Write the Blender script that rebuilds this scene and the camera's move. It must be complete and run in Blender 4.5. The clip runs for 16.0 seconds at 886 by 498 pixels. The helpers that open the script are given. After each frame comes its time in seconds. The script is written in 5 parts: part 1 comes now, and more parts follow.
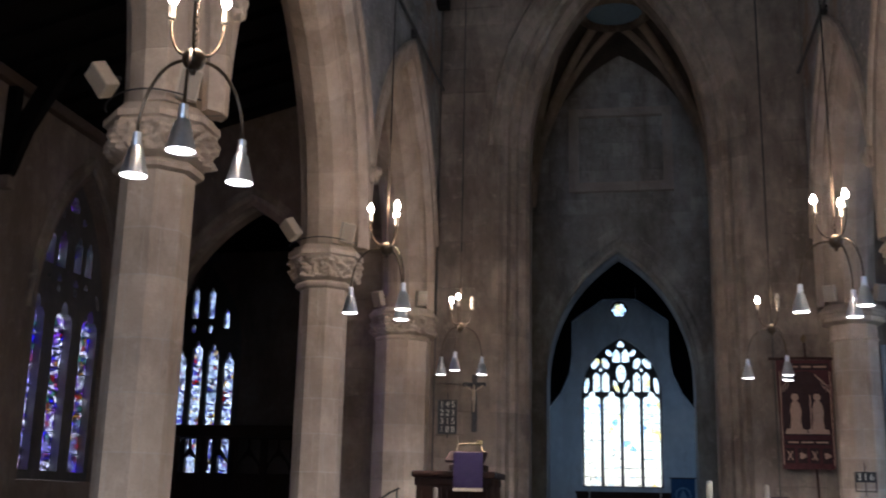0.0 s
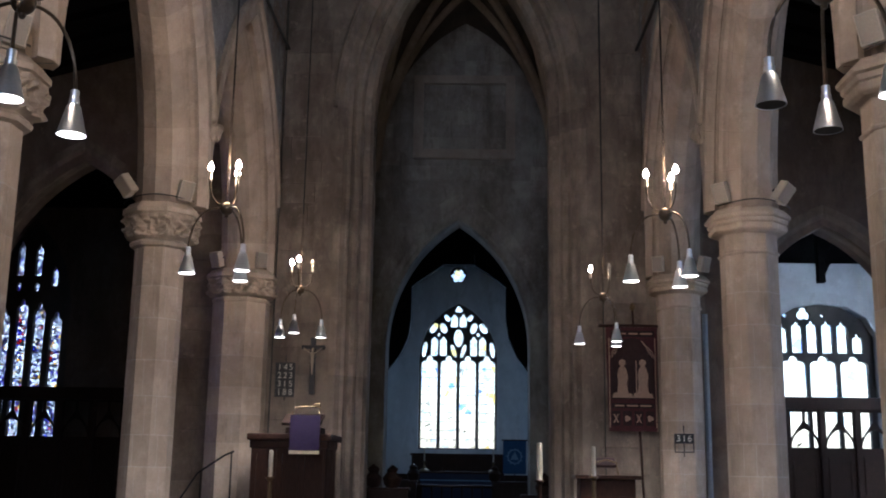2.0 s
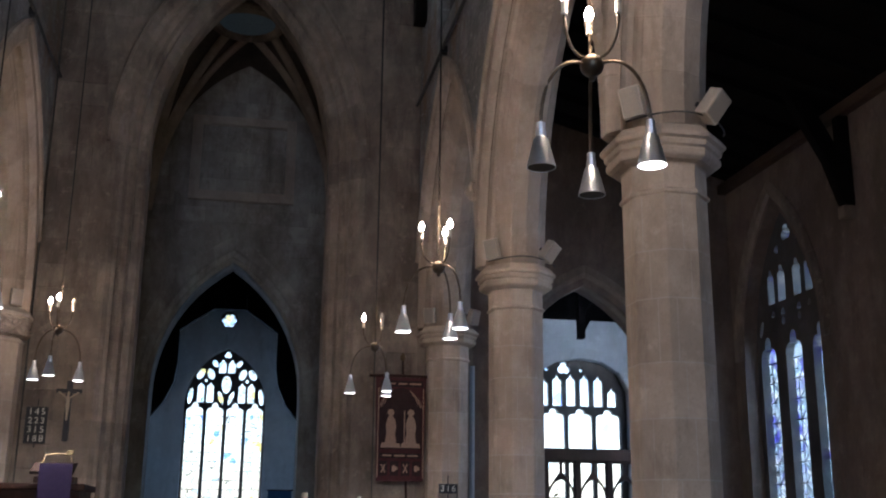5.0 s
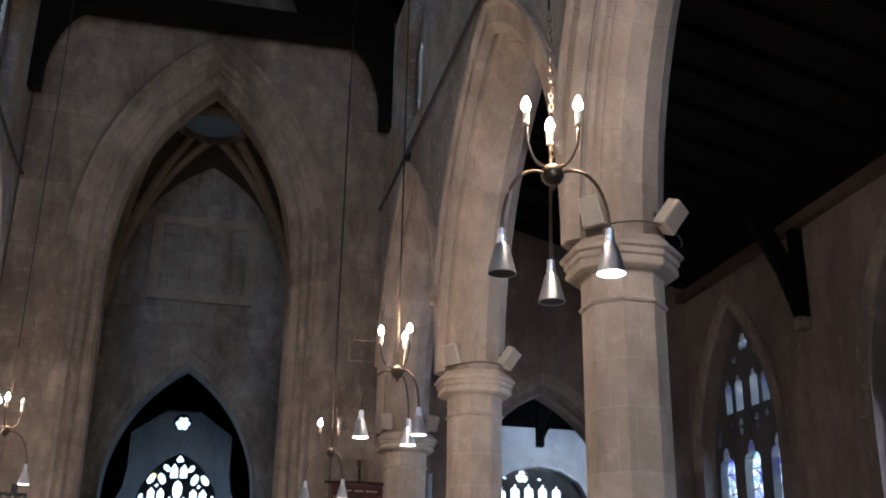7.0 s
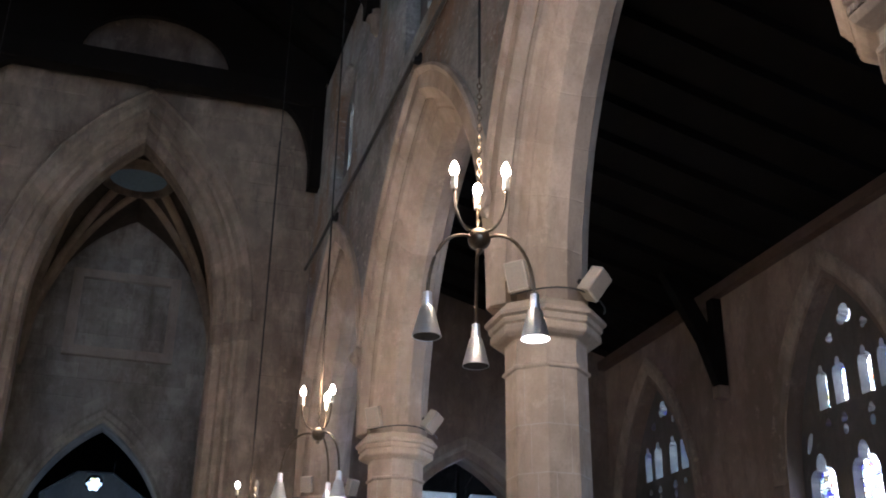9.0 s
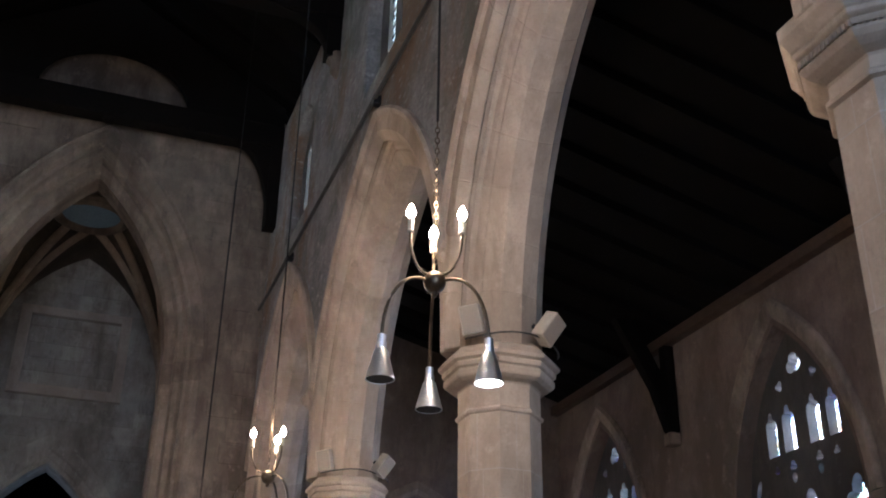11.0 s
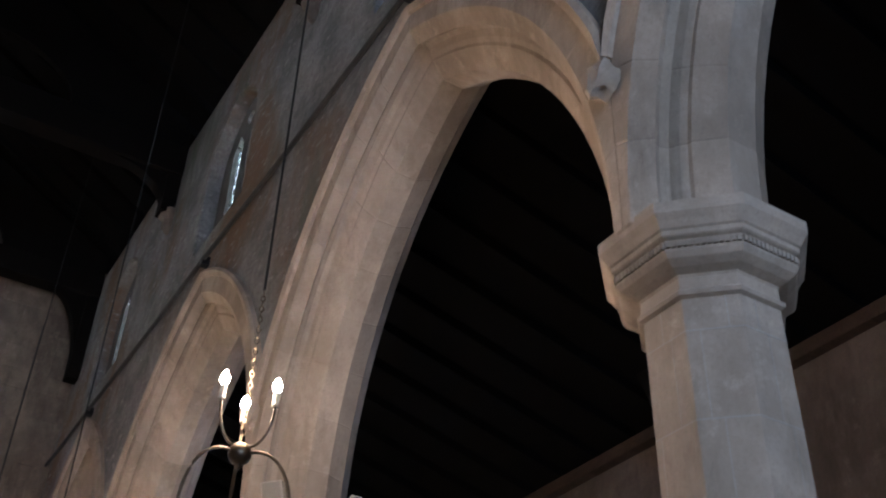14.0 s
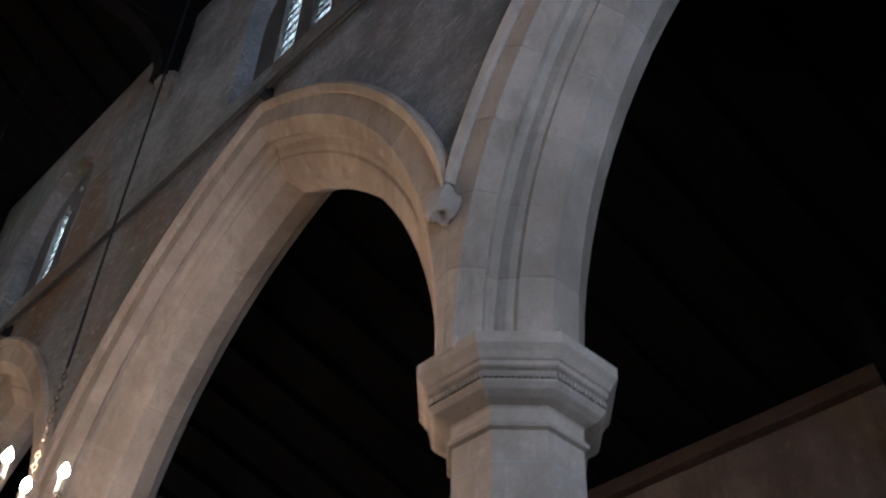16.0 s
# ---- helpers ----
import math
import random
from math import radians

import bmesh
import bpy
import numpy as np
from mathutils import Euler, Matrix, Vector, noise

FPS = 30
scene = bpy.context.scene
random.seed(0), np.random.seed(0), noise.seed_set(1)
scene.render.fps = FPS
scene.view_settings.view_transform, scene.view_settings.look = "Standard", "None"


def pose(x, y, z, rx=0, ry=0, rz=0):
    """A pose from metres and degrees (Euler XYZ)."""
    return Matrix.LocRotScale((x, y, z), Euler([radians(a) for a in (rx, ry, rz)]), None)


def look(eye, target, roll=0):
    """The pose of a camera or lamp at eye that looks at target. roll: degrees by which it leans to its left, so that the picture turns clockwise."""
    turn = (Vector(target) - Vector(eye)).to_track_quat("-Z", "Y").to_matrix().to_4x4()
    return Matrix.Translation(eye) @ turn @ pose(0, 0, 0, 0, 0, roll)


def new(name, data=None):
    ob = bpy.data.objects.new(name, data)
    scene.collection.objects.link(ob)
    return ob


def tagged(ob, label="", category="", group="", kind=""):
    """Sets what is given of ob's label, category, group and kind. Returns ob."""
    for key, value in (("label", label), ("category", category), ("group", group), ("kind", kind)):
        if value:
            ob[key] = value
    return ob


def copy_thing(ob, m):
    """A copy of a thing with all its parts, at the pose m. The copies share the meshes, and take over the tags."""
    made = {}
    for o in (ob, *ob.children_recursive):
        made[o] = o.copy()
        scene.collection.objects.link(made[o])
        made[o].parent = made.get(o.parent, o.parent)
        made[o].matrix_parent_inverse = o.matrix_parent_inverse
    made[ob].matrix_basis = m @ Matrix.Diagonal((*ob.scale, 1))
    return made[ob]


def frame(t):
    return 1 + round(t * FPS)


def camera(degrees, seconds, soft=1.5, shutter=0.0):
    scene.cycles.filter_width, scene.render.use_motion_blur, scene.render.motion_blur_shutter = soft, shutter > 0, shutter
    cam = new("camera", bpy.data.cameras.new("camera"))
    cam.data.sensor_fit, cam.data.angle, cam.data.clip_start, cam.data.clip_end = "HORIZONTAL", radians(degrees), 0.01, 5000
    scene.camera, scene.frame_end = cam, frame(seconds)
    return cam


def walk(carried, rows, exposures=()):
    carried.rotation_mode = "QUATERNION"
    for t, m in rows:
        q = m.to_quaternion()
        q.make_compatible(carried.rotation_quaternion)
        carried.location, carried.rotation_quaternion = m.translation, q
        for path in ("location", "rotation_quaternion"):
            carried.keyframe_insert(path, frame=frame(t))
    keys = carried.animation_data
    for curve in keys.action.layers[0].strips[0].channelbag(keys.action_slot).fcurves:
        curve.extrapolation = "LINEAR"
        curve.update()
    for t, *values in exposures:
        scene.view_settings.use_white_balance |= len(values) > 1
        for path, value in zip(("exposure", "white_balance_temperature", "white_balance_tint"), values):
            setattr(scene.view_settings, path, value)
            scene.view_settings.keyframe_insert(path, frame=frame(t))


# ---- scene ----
# ---- camera ----
from mathutils.geometry import delaunay_2d_cdt

cam = camera(45.8, 16.0, soft=1.9, shutter=0.5)
EYE = (0.0, 0.0, 1.6)
# seconds, yaw, pitch, roll
TURN = [
    (0.0, 10.33, 13.53, -1.26), (0.5, 7.33, 12.83, -1.09), (1.0, 4.79, 12.29, -0.96), (1.5, 3.10, 11.96, -0.90),
    (2.0, 1.59, 11.72, -0.89), (2.5, 0.48, 11.76, -0.95), (3.0, -1.33, 11.82, -1.01), (3.5, -3.68, 11.81, -0.96),
    (4.0, -6.48, 11.95, -0.92), (4.5, -8.89, 13.03, -0.74), (5.0, -10.88, 14.50, -0.57), (7.5, -13.95, 21.20, -0.91),
    (8.0, -15.08, 21.94, -0.91), (8.5, -16.31, 22.85, -0.92), (9.0, -17.55, 23.70, -0.80), (11.5, -21.51, 27.60, -0.97),
    (12.0, -23.45, 29.58, -1.20), (12.5, -25.64, 30.96, -1.43), (13.0, -27.88, 32.77, -1.34), (13.5, -29.79, 34.37, -1.37),
    (14.0, -31.85, 36.08, -1.44), (14.5, -34.39, 37.41, -1.61), (15.0, -37.15, 38.89, -1.70), (15.5, -40.60, 40.57, -1.55),
    (16.0, -44.10, 42.49, -1.61),
]
walk(cam, [(t, pose(*EYE, 90 + pitch, roll, yaw)) for t, yaw, pitch, roll in TURN],
     exposures=[(0.0, 2.2, 5550, 14), (3.0, 2.04, 5550, 14), (4.0, 1.98, 5550, 14), (5.0, 2.12, 5550, 14), (8.0, 2.87, 5650, 14), (12.5, 2.78, 5650, 14), (16.0, 2.6, 5700, 14)])

# ---- the plan, in metres ----
AXIS = -0.27                       # the middle of the nave
SOUTH, NORTH = 3.45, -3.99         # the lines of the two arcades
BAYS = [-1.9, 3.135, 8.07, 13.07, 17.72]
SPRING, APEX = 4.81, 8.14          # of the arcade arches
HALF_WALL = 0.5
BACK_WALL = 0.38                   # the arcade wall's aisle side
WALL_TOP = 12.6
EAST = 17.9                        # the nave's east wall, with the tower arch
TOWER_EAST = 25.0
CHANCEL_EAST = 36.0
AISLE_S, AISLE_N = 8.9, -9.44

# ---- daylight ----
world = bpy.data.worlds.new("sky")
scene.world = world
world.use_nodes = True
wn = world.node_tree.nodes
sky = wn.new("ShaderNodeTexSky")
sky.sky_type = "NISHITA"
sky.sun_disc = False
sky.air_density, sky.dust_density, sky.ozone_density = 1.0, 1.6, 0.3
sky.sun_elevation, sky.sun_rotation = radians(38), radians(150)
wn["Background"].inputs[1].default_value = 0.15
world.node_tree.links.new(sky.outputs[0], wn["Background"].inputs[0])
sun = new("sun", bpy.data.lights.new("sun", "SUN"))
sun.data.energy, sun.data.angle, sun.data.color = 0.6, radians(12), (1.0, 0.96, 0.9)
sun.matrix_world = look((0, 0, 40), (-6, 10, 22))


def area_light(name, at, to, width, height, watts, colour):
    lamp = new(name, bpy.data.lights.new(name, "AREA"))
    lamp.data.shape, lamp.data.size, lamp.data.size_y = "RECTANGLE", width, height
    lamp.data.energy, lamp.data.color = watts, colour
    lamp.matrix_world = look(at, to)
    return lamp


DAY = (0.58, 0.77, 1.0)
area_light("west_window_daylight", (AXIS - 0.6, -7.6, 5.6), (2.6, 3, 5.8), 4.0, 5.6, 112, DAY)
area_light("chancel_window_daylight", (-0.5, CHANCEL_EAST - 0.15, 4.6), (-0.5, 30, 3.6), 2.4, 4.4, 24, DAY)
area_light("chapel_window_daylight", (8.1, 23.6, 4.2), (7.4, 20, 3.6), 2.0, 1.8, 14, DAY)
# Unseen fill lamp, added to brighten the chapel's pale east wall.
area_light("chapel_wall_fill_light", (10.9, 21.0, 4.0), (7.5, 22.8, 3.6), 1.6, 2.4, 13, DAY)

# ---- materials ----


def material(name, build):
    mat = bpy.data.materials.new(name)
    mat.use_nodes = True
    nt = mat.node_tree
    build(nt, nt.nodes["Principled BSDF"], nt.nodes.new, nt.links.new)
    return mat


def mixed(nt, factor, a, b, mode="MIX"):
    m = nt.nodes.new("ShaderNodeMix")
    m.data_type, m.blend_type = "RGBA", mode
    if isinstance(factor, float):
        m.inputs[0].default_value = factor
    else:
        nt.links.new(factor, m.inputs[0])
    for socket, v in ((m.inputs[6], a), (m.inputs[7], b)):
        if isinstance(v, tuple):
            socket.default_value = (*v, 1)
        else:
            nt.links.new(v, socket)
    return m.outputs[2]


def noised(nt, scale, detail=6.0, rough=0.6, stretch=(1, 1, 1)):
    co = nt.nodes.new("ShaderNodeTexCoord")
    mp = nt.nodes.new("ShaderNodeMapping")
    mp.inputs["Scale"].default_value = stretch
    tex = nt.nodes.new("ShaderNodeTexNoise")
    tex.inputs["Scale"].default_value, tex.inputs["Detail"].default_value, tex.inputs["Roughness"].default_value = scale, detail, rough
    nt.links.new(co.outputs["Object"], mp.inputs[0])
    nt.links.new(mp.outputs[0], tex.inputs["Vector"])
    return tex.outputs["Fac"]


def ramped(nt, fac, lo, hi):
    r = nt.nodes.new("ShaderNodeMapRange")
    r.inputs[1].default_value, r.inputs[2].default_value = lo, hi
    nt.links.new(fac, r.inputs[0])
    return r.outputs[0]


def bumped(nt, bsdf, fac, strength, distance):
    b = nt.nodes.new("ShaderNodeBump")
    b.inputs["Strength"].default_value, b.inputs["Distance"].default_value = strength, distance
    nt.links.new(fac, b.inputs["Height"])
    nt.links.new(b.outputs[0], bsdf.inputs["Normal"])


def stone(name, light, dark, stain, vary=0.13, rough=0.85):
    def build(nt, bsdf, node, link):
        pale = tuple(min(1, c * 1.22) for c in light)
        deep = tuple(c * 0.62 for c in stain)
        tone = mixed(nt, ramped(nt, noised(nt, 1.7, 8.0, 0.65), 0.40, 0.60), light, dark)
        tone = mixed(nt, ramped(nt, noised(nt, 0.6, 9.0, 0.72, (1, 1, 0.4)), 0.44, 0.60), tone, stain)
        tone = mixed(nt, ramped(nt, noised(nt, 4.5, 9.0, 0.75), 0.56, 0.80), tone, pale)
        tone = mixed(nt, ramped(nt, noised(nt, 3.1, 9.0, 0.75, (1, 1, 0.3)), 0.55, 0.80), tone, deep)
        tone = mixed(nt, ramped(nt, noised(nt, 45.0, 4.0, 0.7), 0.50, 1.0), tone, tuple(c * 0.7 for c in dark))
        info = node("ShaderNodeObjectInfo")
        tint = node("ShaderNodeMapRange")
        tint.inputs[3].default_value, tint.inputs[4].default_value = 1 - vary, 1.06
        link(info.outputs["Random"], tint.inputs[0])
        hsv = node("ShaderNodeHueSaturation")
        link(tint.outputs[0], hsv.inputs["Value"])
        link(tone, hsv.inputs["Color"])
        link(hsv.outputs[0], bsdf.inputs["Base Color"])
        bsdf.inputs["Roughness"].default_value = rough
        bsdf.inputs["Specular IOR Level"].default_value = 0.25
        bumped(nt, bsdf, noised(nt, 13.0, 10.0, 0.7), 0.45, 0.016)
    return material(name, build)


def plain(name, colour, rough=0.6, metal=0.0, scale=14.0, vary=0.3, bump=0.15, stretch=(1, 1, 1), specular=0.5):
    def build(nt, bsdf, node, link):
        dark = tuple(c * (1 - vary) for c in colour)
        link(mixed(nt, ramped(nt, noised(nt, scale, 6.0, 0.6, stretch), 0.35, 0.7), colour, dark), bsdf.inputs["Base Color"])
        link(ramped_to(nt, noised(nt, scale * 0.6), rough - 0.08, rough + 0.1), bsdf.inputs["Roughness"])
        bsdf.inputs["Metallic"].default_value = metal
        bsdf.inputs["Specular IOR Level"].default_value = specular
        if bump:
            bumped(nt, bsdf, noised(nt, scale * 3, 5.0, 0.6, stretch), bump, 0.005)
    return material(name, build)


def ramped_to(nt, fac, lo, hi):
    r = nt.nodes.new("ShaderNodeMapRange")
    r.inputs[1].default_value, r.inputs[2].default_value = 0.3, 0.7
    r.inputs[3].default_value, r.inputs[4].default_value = lo, hi
    nt.links.new(fac, r.inputs[0])
    return r.outputs[0]


def glowing(name, colour, strength):
    def build(nt, bsdf, node, link):
        bsdf.inputs["Base Color"].default_value = (*colour, 1)
        bsdf.inputs["Emission Color"].default_value = (*colour, 1)
        bsdf.inputs["Emission Strength"].default_value = strength
    return material(name, build)


def stained(name, tints, clear, scale=7.0, gain=1.0, lead=0.06, diamonds=False):
    """Leaded glass that lets the sky through in many small tints."""
    def build(nt, bsdf, node, link):
        co = node("ShaderNodeTexCoord")
        vor = node("ShaderNodeTexVoronoi")
        vor.inputs["Scale"].default_value = scale
        link(co.outputs["Object"], vor.inputs["Vector"])
        sep = node("ShaderNodeSeparateColor")
        link(vor.outputs["Color"], sep.inputs[0])
        rampn = node("ShaderNodeValToRGB")
        rampn.color_ramp.interpolation = "CONSTANT"
        els = rampn.color_ramp.elements
        while len(els) < len(tints):
            els.new(0.5)
        for i, (pos, c) in enumerate(tints):
            els[i].position, els[i].color = pos, (*c, 1)
        link(sep.outputs[0], rampn.inputs[0])
        big = ramped(nt, noised(nt, 2.2, 3.0, 0.6), 0.52, 0.66)
        tint = mixed(nt, big, rampn.outputs[0], clear)
        edge = node("ShaderNodeTexVoronoi")
        edge.feature = "DISTANCE_TO_EDGE"
        edge.inputs["Scale"].default_value = scale
        link(co.outputs["Object"], edge.inputs["Vector"])
        line = ramped(nt, edge.outputs["Distance"], lead * 0.6, lead)
        colour = mixed(nt, line, (0.01, 0.01, 0.012), tint)
        clearn = node("ShaderNodeBsdfTransparent")
        trl = node("ShaderNodeBsdfTranslucent")
        scaled = node("ShaderNodeVectorMath")
        scaled.operation = "SCALE"
        scaled.inputs["Scale"].default_value = gain
        link(colour, scaled.inputs[0])
        link(scaled.outputs[0], clearn.inputs[0])
        link(colour, trl.inputs[0])
        gloss = node("ShaderNodeBsdfGlossy")
        gloss.inputs["Roughness"].default_value = 0.15
        first, second = node("ShaderNodeMixShader"), node("ShaderNodeMixShader")
        first.inputs[0].default_value = 0.1
        link(clearn.outputs[0], first.inputs[1])
        link(trl.outputs[0], first.inputs[2])
        second.inputs[0].default_value = 0.03
        link(first.outputs[0], second.inputs[1])
        link(gloss.outputs[0], second.inputs[2])
        link(second.outputs[0], nt.nodes["Material Output"].inputs[0])
    return material(name, build)


M_STONE = stone("warm_limestone", (0.47, 0.380, 0.302), (0.37, 0.295, 0.230), (0.27, 0.212, 0.163))
M_MORTAR = stone("pale_mortar", (0.52, 0.455, 0.385), (0.43, 0.37, 0.31), (0.34, 0.285, 0.235))
M_ASHLAR = stone("grey_ashlar", (0.288, 0.234, 0.186), (0.20, 0.161, 0.128), (0.105, 0.084, 0.067), 0.22)
M_TOWER = stone("tower_ashlar", (0.45, 0.435, 0.39), (0.34, 0.325, 0.29), (0.18, 0.155, 0.13), 0.22)
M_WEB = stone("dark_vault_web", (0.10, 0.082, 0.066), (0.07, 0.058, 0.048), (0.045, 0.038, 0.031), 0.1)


def rubble(name):
    """Thin grey render over rubble: lumps, brown damp patches, pale scars."""
    def build(nt, bsdf, node, link):
        tone = mixed(nt, ramped(nt, noised(nt, 1.1, 9.0, 0.75), 0.42, 0.58), (0.27, 0.262, 0.25), (0.15, 0.145, 0.138))
        tone = mixed(nt, ramped(nt, noised(nt, 0.45, 7.0, 0.65, (1, 1, 0.6)), 0.50, 0.62), tone, (0.18, 0.115, 0.072))
        tone = mixed(nt, ramped(nt, noised(nt, 5.5, 6.0, 0.7, (1, 1, 2.5)), 0.56, 0.70), tone, (0.38, 0.37, 0.35))
        tone = mixed(nt, ramped(nt, noised(nt, 0.8, 8.0, 0.7, (1, 1, 0.25)), 0.54, 0.68), tone, (0.12, 0.135, 0.105))
        tone = mixed(nt, ramped(nt, noised(nt, 30.0, 4.0), 0.45, 0.9), tone, (0.11, 0.105, 0.1))
        link(tone, bsdf.inputs["Base Color"])
        bsdf.inputs["Roughness"].default_value = 0.93
        bsdf.inputs["Specular IOR Level"].default_value = 0.2
        bumped(nt, bsdf, noised(nt, 6.0, 10.0, 0.75), 0.7, 0.035)
    return material(name, build)


M_PLASTER = rubble("grey_rubble_render")
M_WHITE = stone("white_limewash", (0.62, 0.66, 0.68), (0.52, 0.56, 0.58), (0.45, 0.48, 0.5), 0.08)
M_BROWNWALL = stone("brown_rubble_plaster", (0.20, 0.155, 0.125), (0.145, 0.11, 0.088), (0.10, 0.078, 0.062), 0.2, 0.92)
# Kept dark: shade of the recess and window glare are in the tone.
M_TRACERY = stone("shaded_tracery_stone", (0.105, 0.095, 0.087), (0.08, 0.073, 0.067), (0.055, 0.05, 0.046), 0.15)
M_FLOOR = stone("floor_stone", (0.16, 0.145, 0.125), (0.11, 0.10, 0.088), (0.08, 0.07, 0.06), 0.3, 0.6)
# One near-black tone for roof boards, rafters and braces.
M_ROOF = plain("near_black_oak", (0.0042, 0.0036, 0.0034), 0.95, 0, 3.0, 0.5, 0.3, (6, 1, 1), 0.12)
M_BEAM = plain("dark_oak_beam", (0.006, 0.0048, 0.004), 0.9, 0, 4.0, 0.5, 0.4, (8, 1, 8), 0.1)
M_PLATE = plain("brown_oak_wall_plate", (0.07, 0.042, 0.028), 0.7, 0, 5.0, 0.5, 0.3, (1, 8, 8))
M_WOOD = plain("polished_dark_oak", (0.036, 0.0155, 0.0095), 0.55, 0, 8.0, 0.5, 0.2, (6, 6, 1), 0.14)
M_SCREEN = plain("screen_oak", (0.034, 0.019, 0.014), 0.6, 0, 8.0, 0.5, 0.2, (6, 6, 1), 0.15)
M_BRASS = plain("aged_brass", (0.15, 0.11, 0.06), 0.5, 1.0, 20.0, 0.3, 0.05)
M_IRON = plain("black_iron", (0.02, 0.02, 0.02), 0.5, 0.6, 20.0, 0.3, 0.1)
M_BRONZE = plain("bronze_tube", (0.11, 0.085, 0.06), 0.38, 1.0, 30.0, 0.3, 0.05)
M_CHROME = plain("brushed_steel", (0.72, 0.75, 0.80), 0.36, 1.0, 60.0, 0.12, 0.04)
M_SPEAKER = plain("cream_plastic", (0.42, 0.36, 0.29), 0.55, 0, 30.0, 0.12, 0.05)
M_GRILLE = plain("grey_grille", (0.30, 0.255, 0.205), 0.7, 0, 180.0, 0.3, 0.3)
M_PURPLE = plain("purple_cloth", (0.017, 0.006, 0.043), 0.95, 0, 30.0, 0.35, 0.3)
M_FRINGE = plain("cream_fringe", (0.55, 0.48, 0.33), 0.9, 0, 60.0, 0.3, 0.3)
M_MAROON = plain("maroon_velvet", (0.065, 0.016, 0.018), 0.95, 0, 25.0, 0.35, 0.3)
M_DEEP = plain("deep_brown_felt", (0.028, 0.012, 0.012), 0.95, 0, 25.0, 0.3, 0.3)
M_TAN = plain("tan_applique", (0.36, 0.25, 0.18), 0.9, 0, 25.0, 0.25, 0.3)
M_BLACK = plain("black_board", (0.012, 0.012, 0.013), 0.5, 0, 20.0, 0.3, 0.05)
M_NUMERAL = plain("pale_numerals", (0.62, 0.6, 0.52), 0.7, 0, 40.0, 0.15, 0.05)
M_CANDLE = plain("ivory_wax", (0.46, 0.41, 0.32), 0.5, 0, 20.0, 0.12, 0.05)
M_BLUE = plain("blue_banner_cloth", (0.03, 0.09, 0.2), 0.9, 0, 25.0, 0.3, 0.3)
M_PALE = plain("pale_blue_cloth", (0.2, 0.32, 0.45), 0.9, 0, 25.0, 0.3, 0.3)
M_LINEN = plain("dark_altar_frontal", (0.03, 0.035, 0.07), 0.9, 0, 25.0, 0.3, 0.3)
M_IVORY = plain("ivory_figure", (0.40, 0.33, 0.24), 0.6, 0, 30.0, 0.2, 0.1)
# Tone of a lit wall edge, worn by the strip at the south respond.
M_LIT_EDGE = plain("pale_lit_edge", (0.33, 0.36, 0.40), 0.5, 0, 20.0, 0.2, 0.05)
M_CONDUIT = plain("dark_cable", (0.03, 0.026, 0.022), 0.7, 0, 20.0, 0.2, 0.1)
M_BULB = glowing("lit_bulb", (1.0, 0.83, 0.62), 50.0)
M_LAMPFACE = glowing("lit_spot_face", (1.0, 0.92, 0.8), 2.2)


def overcast(name):
    def build(nt, bsdf, node, link):
        bsdf.inputs["Base Color"].default_value = (0, 0, 0, 1)
        bsdf.inputs["Specular IOR Level"].default_value = 0.0
        link(mixed(nt, ramped(nt, noised(nt, 0.35, 4.0), 0.35, 0.65), (0.80, 0.88, 1.0), (1.0, 1.0, 1.0)), bsdf.inputs["Emission Color"])
        bsdf.inputs["Emission Strength"].default_value = 6.5
    return material(name, build)


M_SKY = overcast("overcast_sky")
WHITE, ICE = (1.0, 0.97, 0.93), (0.86, 0.92, 1.0)
G_EAST = stained("clear_leaded_glass", [(0, WHITE), (0.86, ICE), (0.95, (0.5, 0.66, 1.0)), (0.975, (1.0, 0.85, 0.5))], (1, 0.98, 0.94), 5.5, 0.84, 0.014)
G_CHAPEL = stained("pale_glass", [(0, WHITE), (0.85, ICE), (0.96, (0.7, 0.75, 1.0))], (1, 1, 1), 2.6, 1.0, 0.004)
G_SOUTH = stained("quarry_glass", [(0, (0.36, 0.45, 0.50)), (0.40, (0.44, 0.50, 0.54)), (0.62, (0.56, 0.60, 0.62)), (0.82, (0.16, 0.16, 0.44)), (0.93, (0.36, 0.39, 0.54))], (0.40, 0.47, 0.51), 9.0, 1.0, 0.02)
G_PICTURE = stained("picture_glass", [(0, (0.72, 0.74, 0.76)), (0.50, (0.42, 0.52, 0.64)), (0.68, (0.18, 0.17, 0.56)), (0.78, (0.36, 0.48, 0.42)), (0.90, (0.45, 0.20, 0.09)), (0.95, (0.6, 0.55, 0.36))], (0.70, 0.72, 0.76), 15.0, 1.0, 0.07)
G_NORTH = stained("deep_stained_glass", [(0, (0.62, 0.62, 0.66)), (0.32, (0.10, 0.07, 0.52)), (0.50, (0.54, 0.54, 0.60)), (0.66, (0.26, 0.13, 0.46)), (0.79, (0.34, 0.23, 0.04)), (0.85, (0.26, 0.03, 0.04)), (0.90, (0.12, 0.24, 0.20))], (0.36, 0.34, 0.58), 11.0, 1.0, 0.13)
# Blue stained glass; tints darkened to stand in for this window's dimmer daylight.
G_DIMMED = stained("dimmed_blue_glass", [(0, (0.25, 0.28, 0.31)), (0.36, (0.05, 0.06, 0.20)), (0.50, (0.34, 0.36, 0.38)), (0.80, (0.26, 0.19, 0.05)), (0.86, (0.18, 0.02, 0.02)), (0.90, (0.04, 0.03, 0.16))], (0.22, 0.25, 0.28), 19.0, 1.0, 0.15)
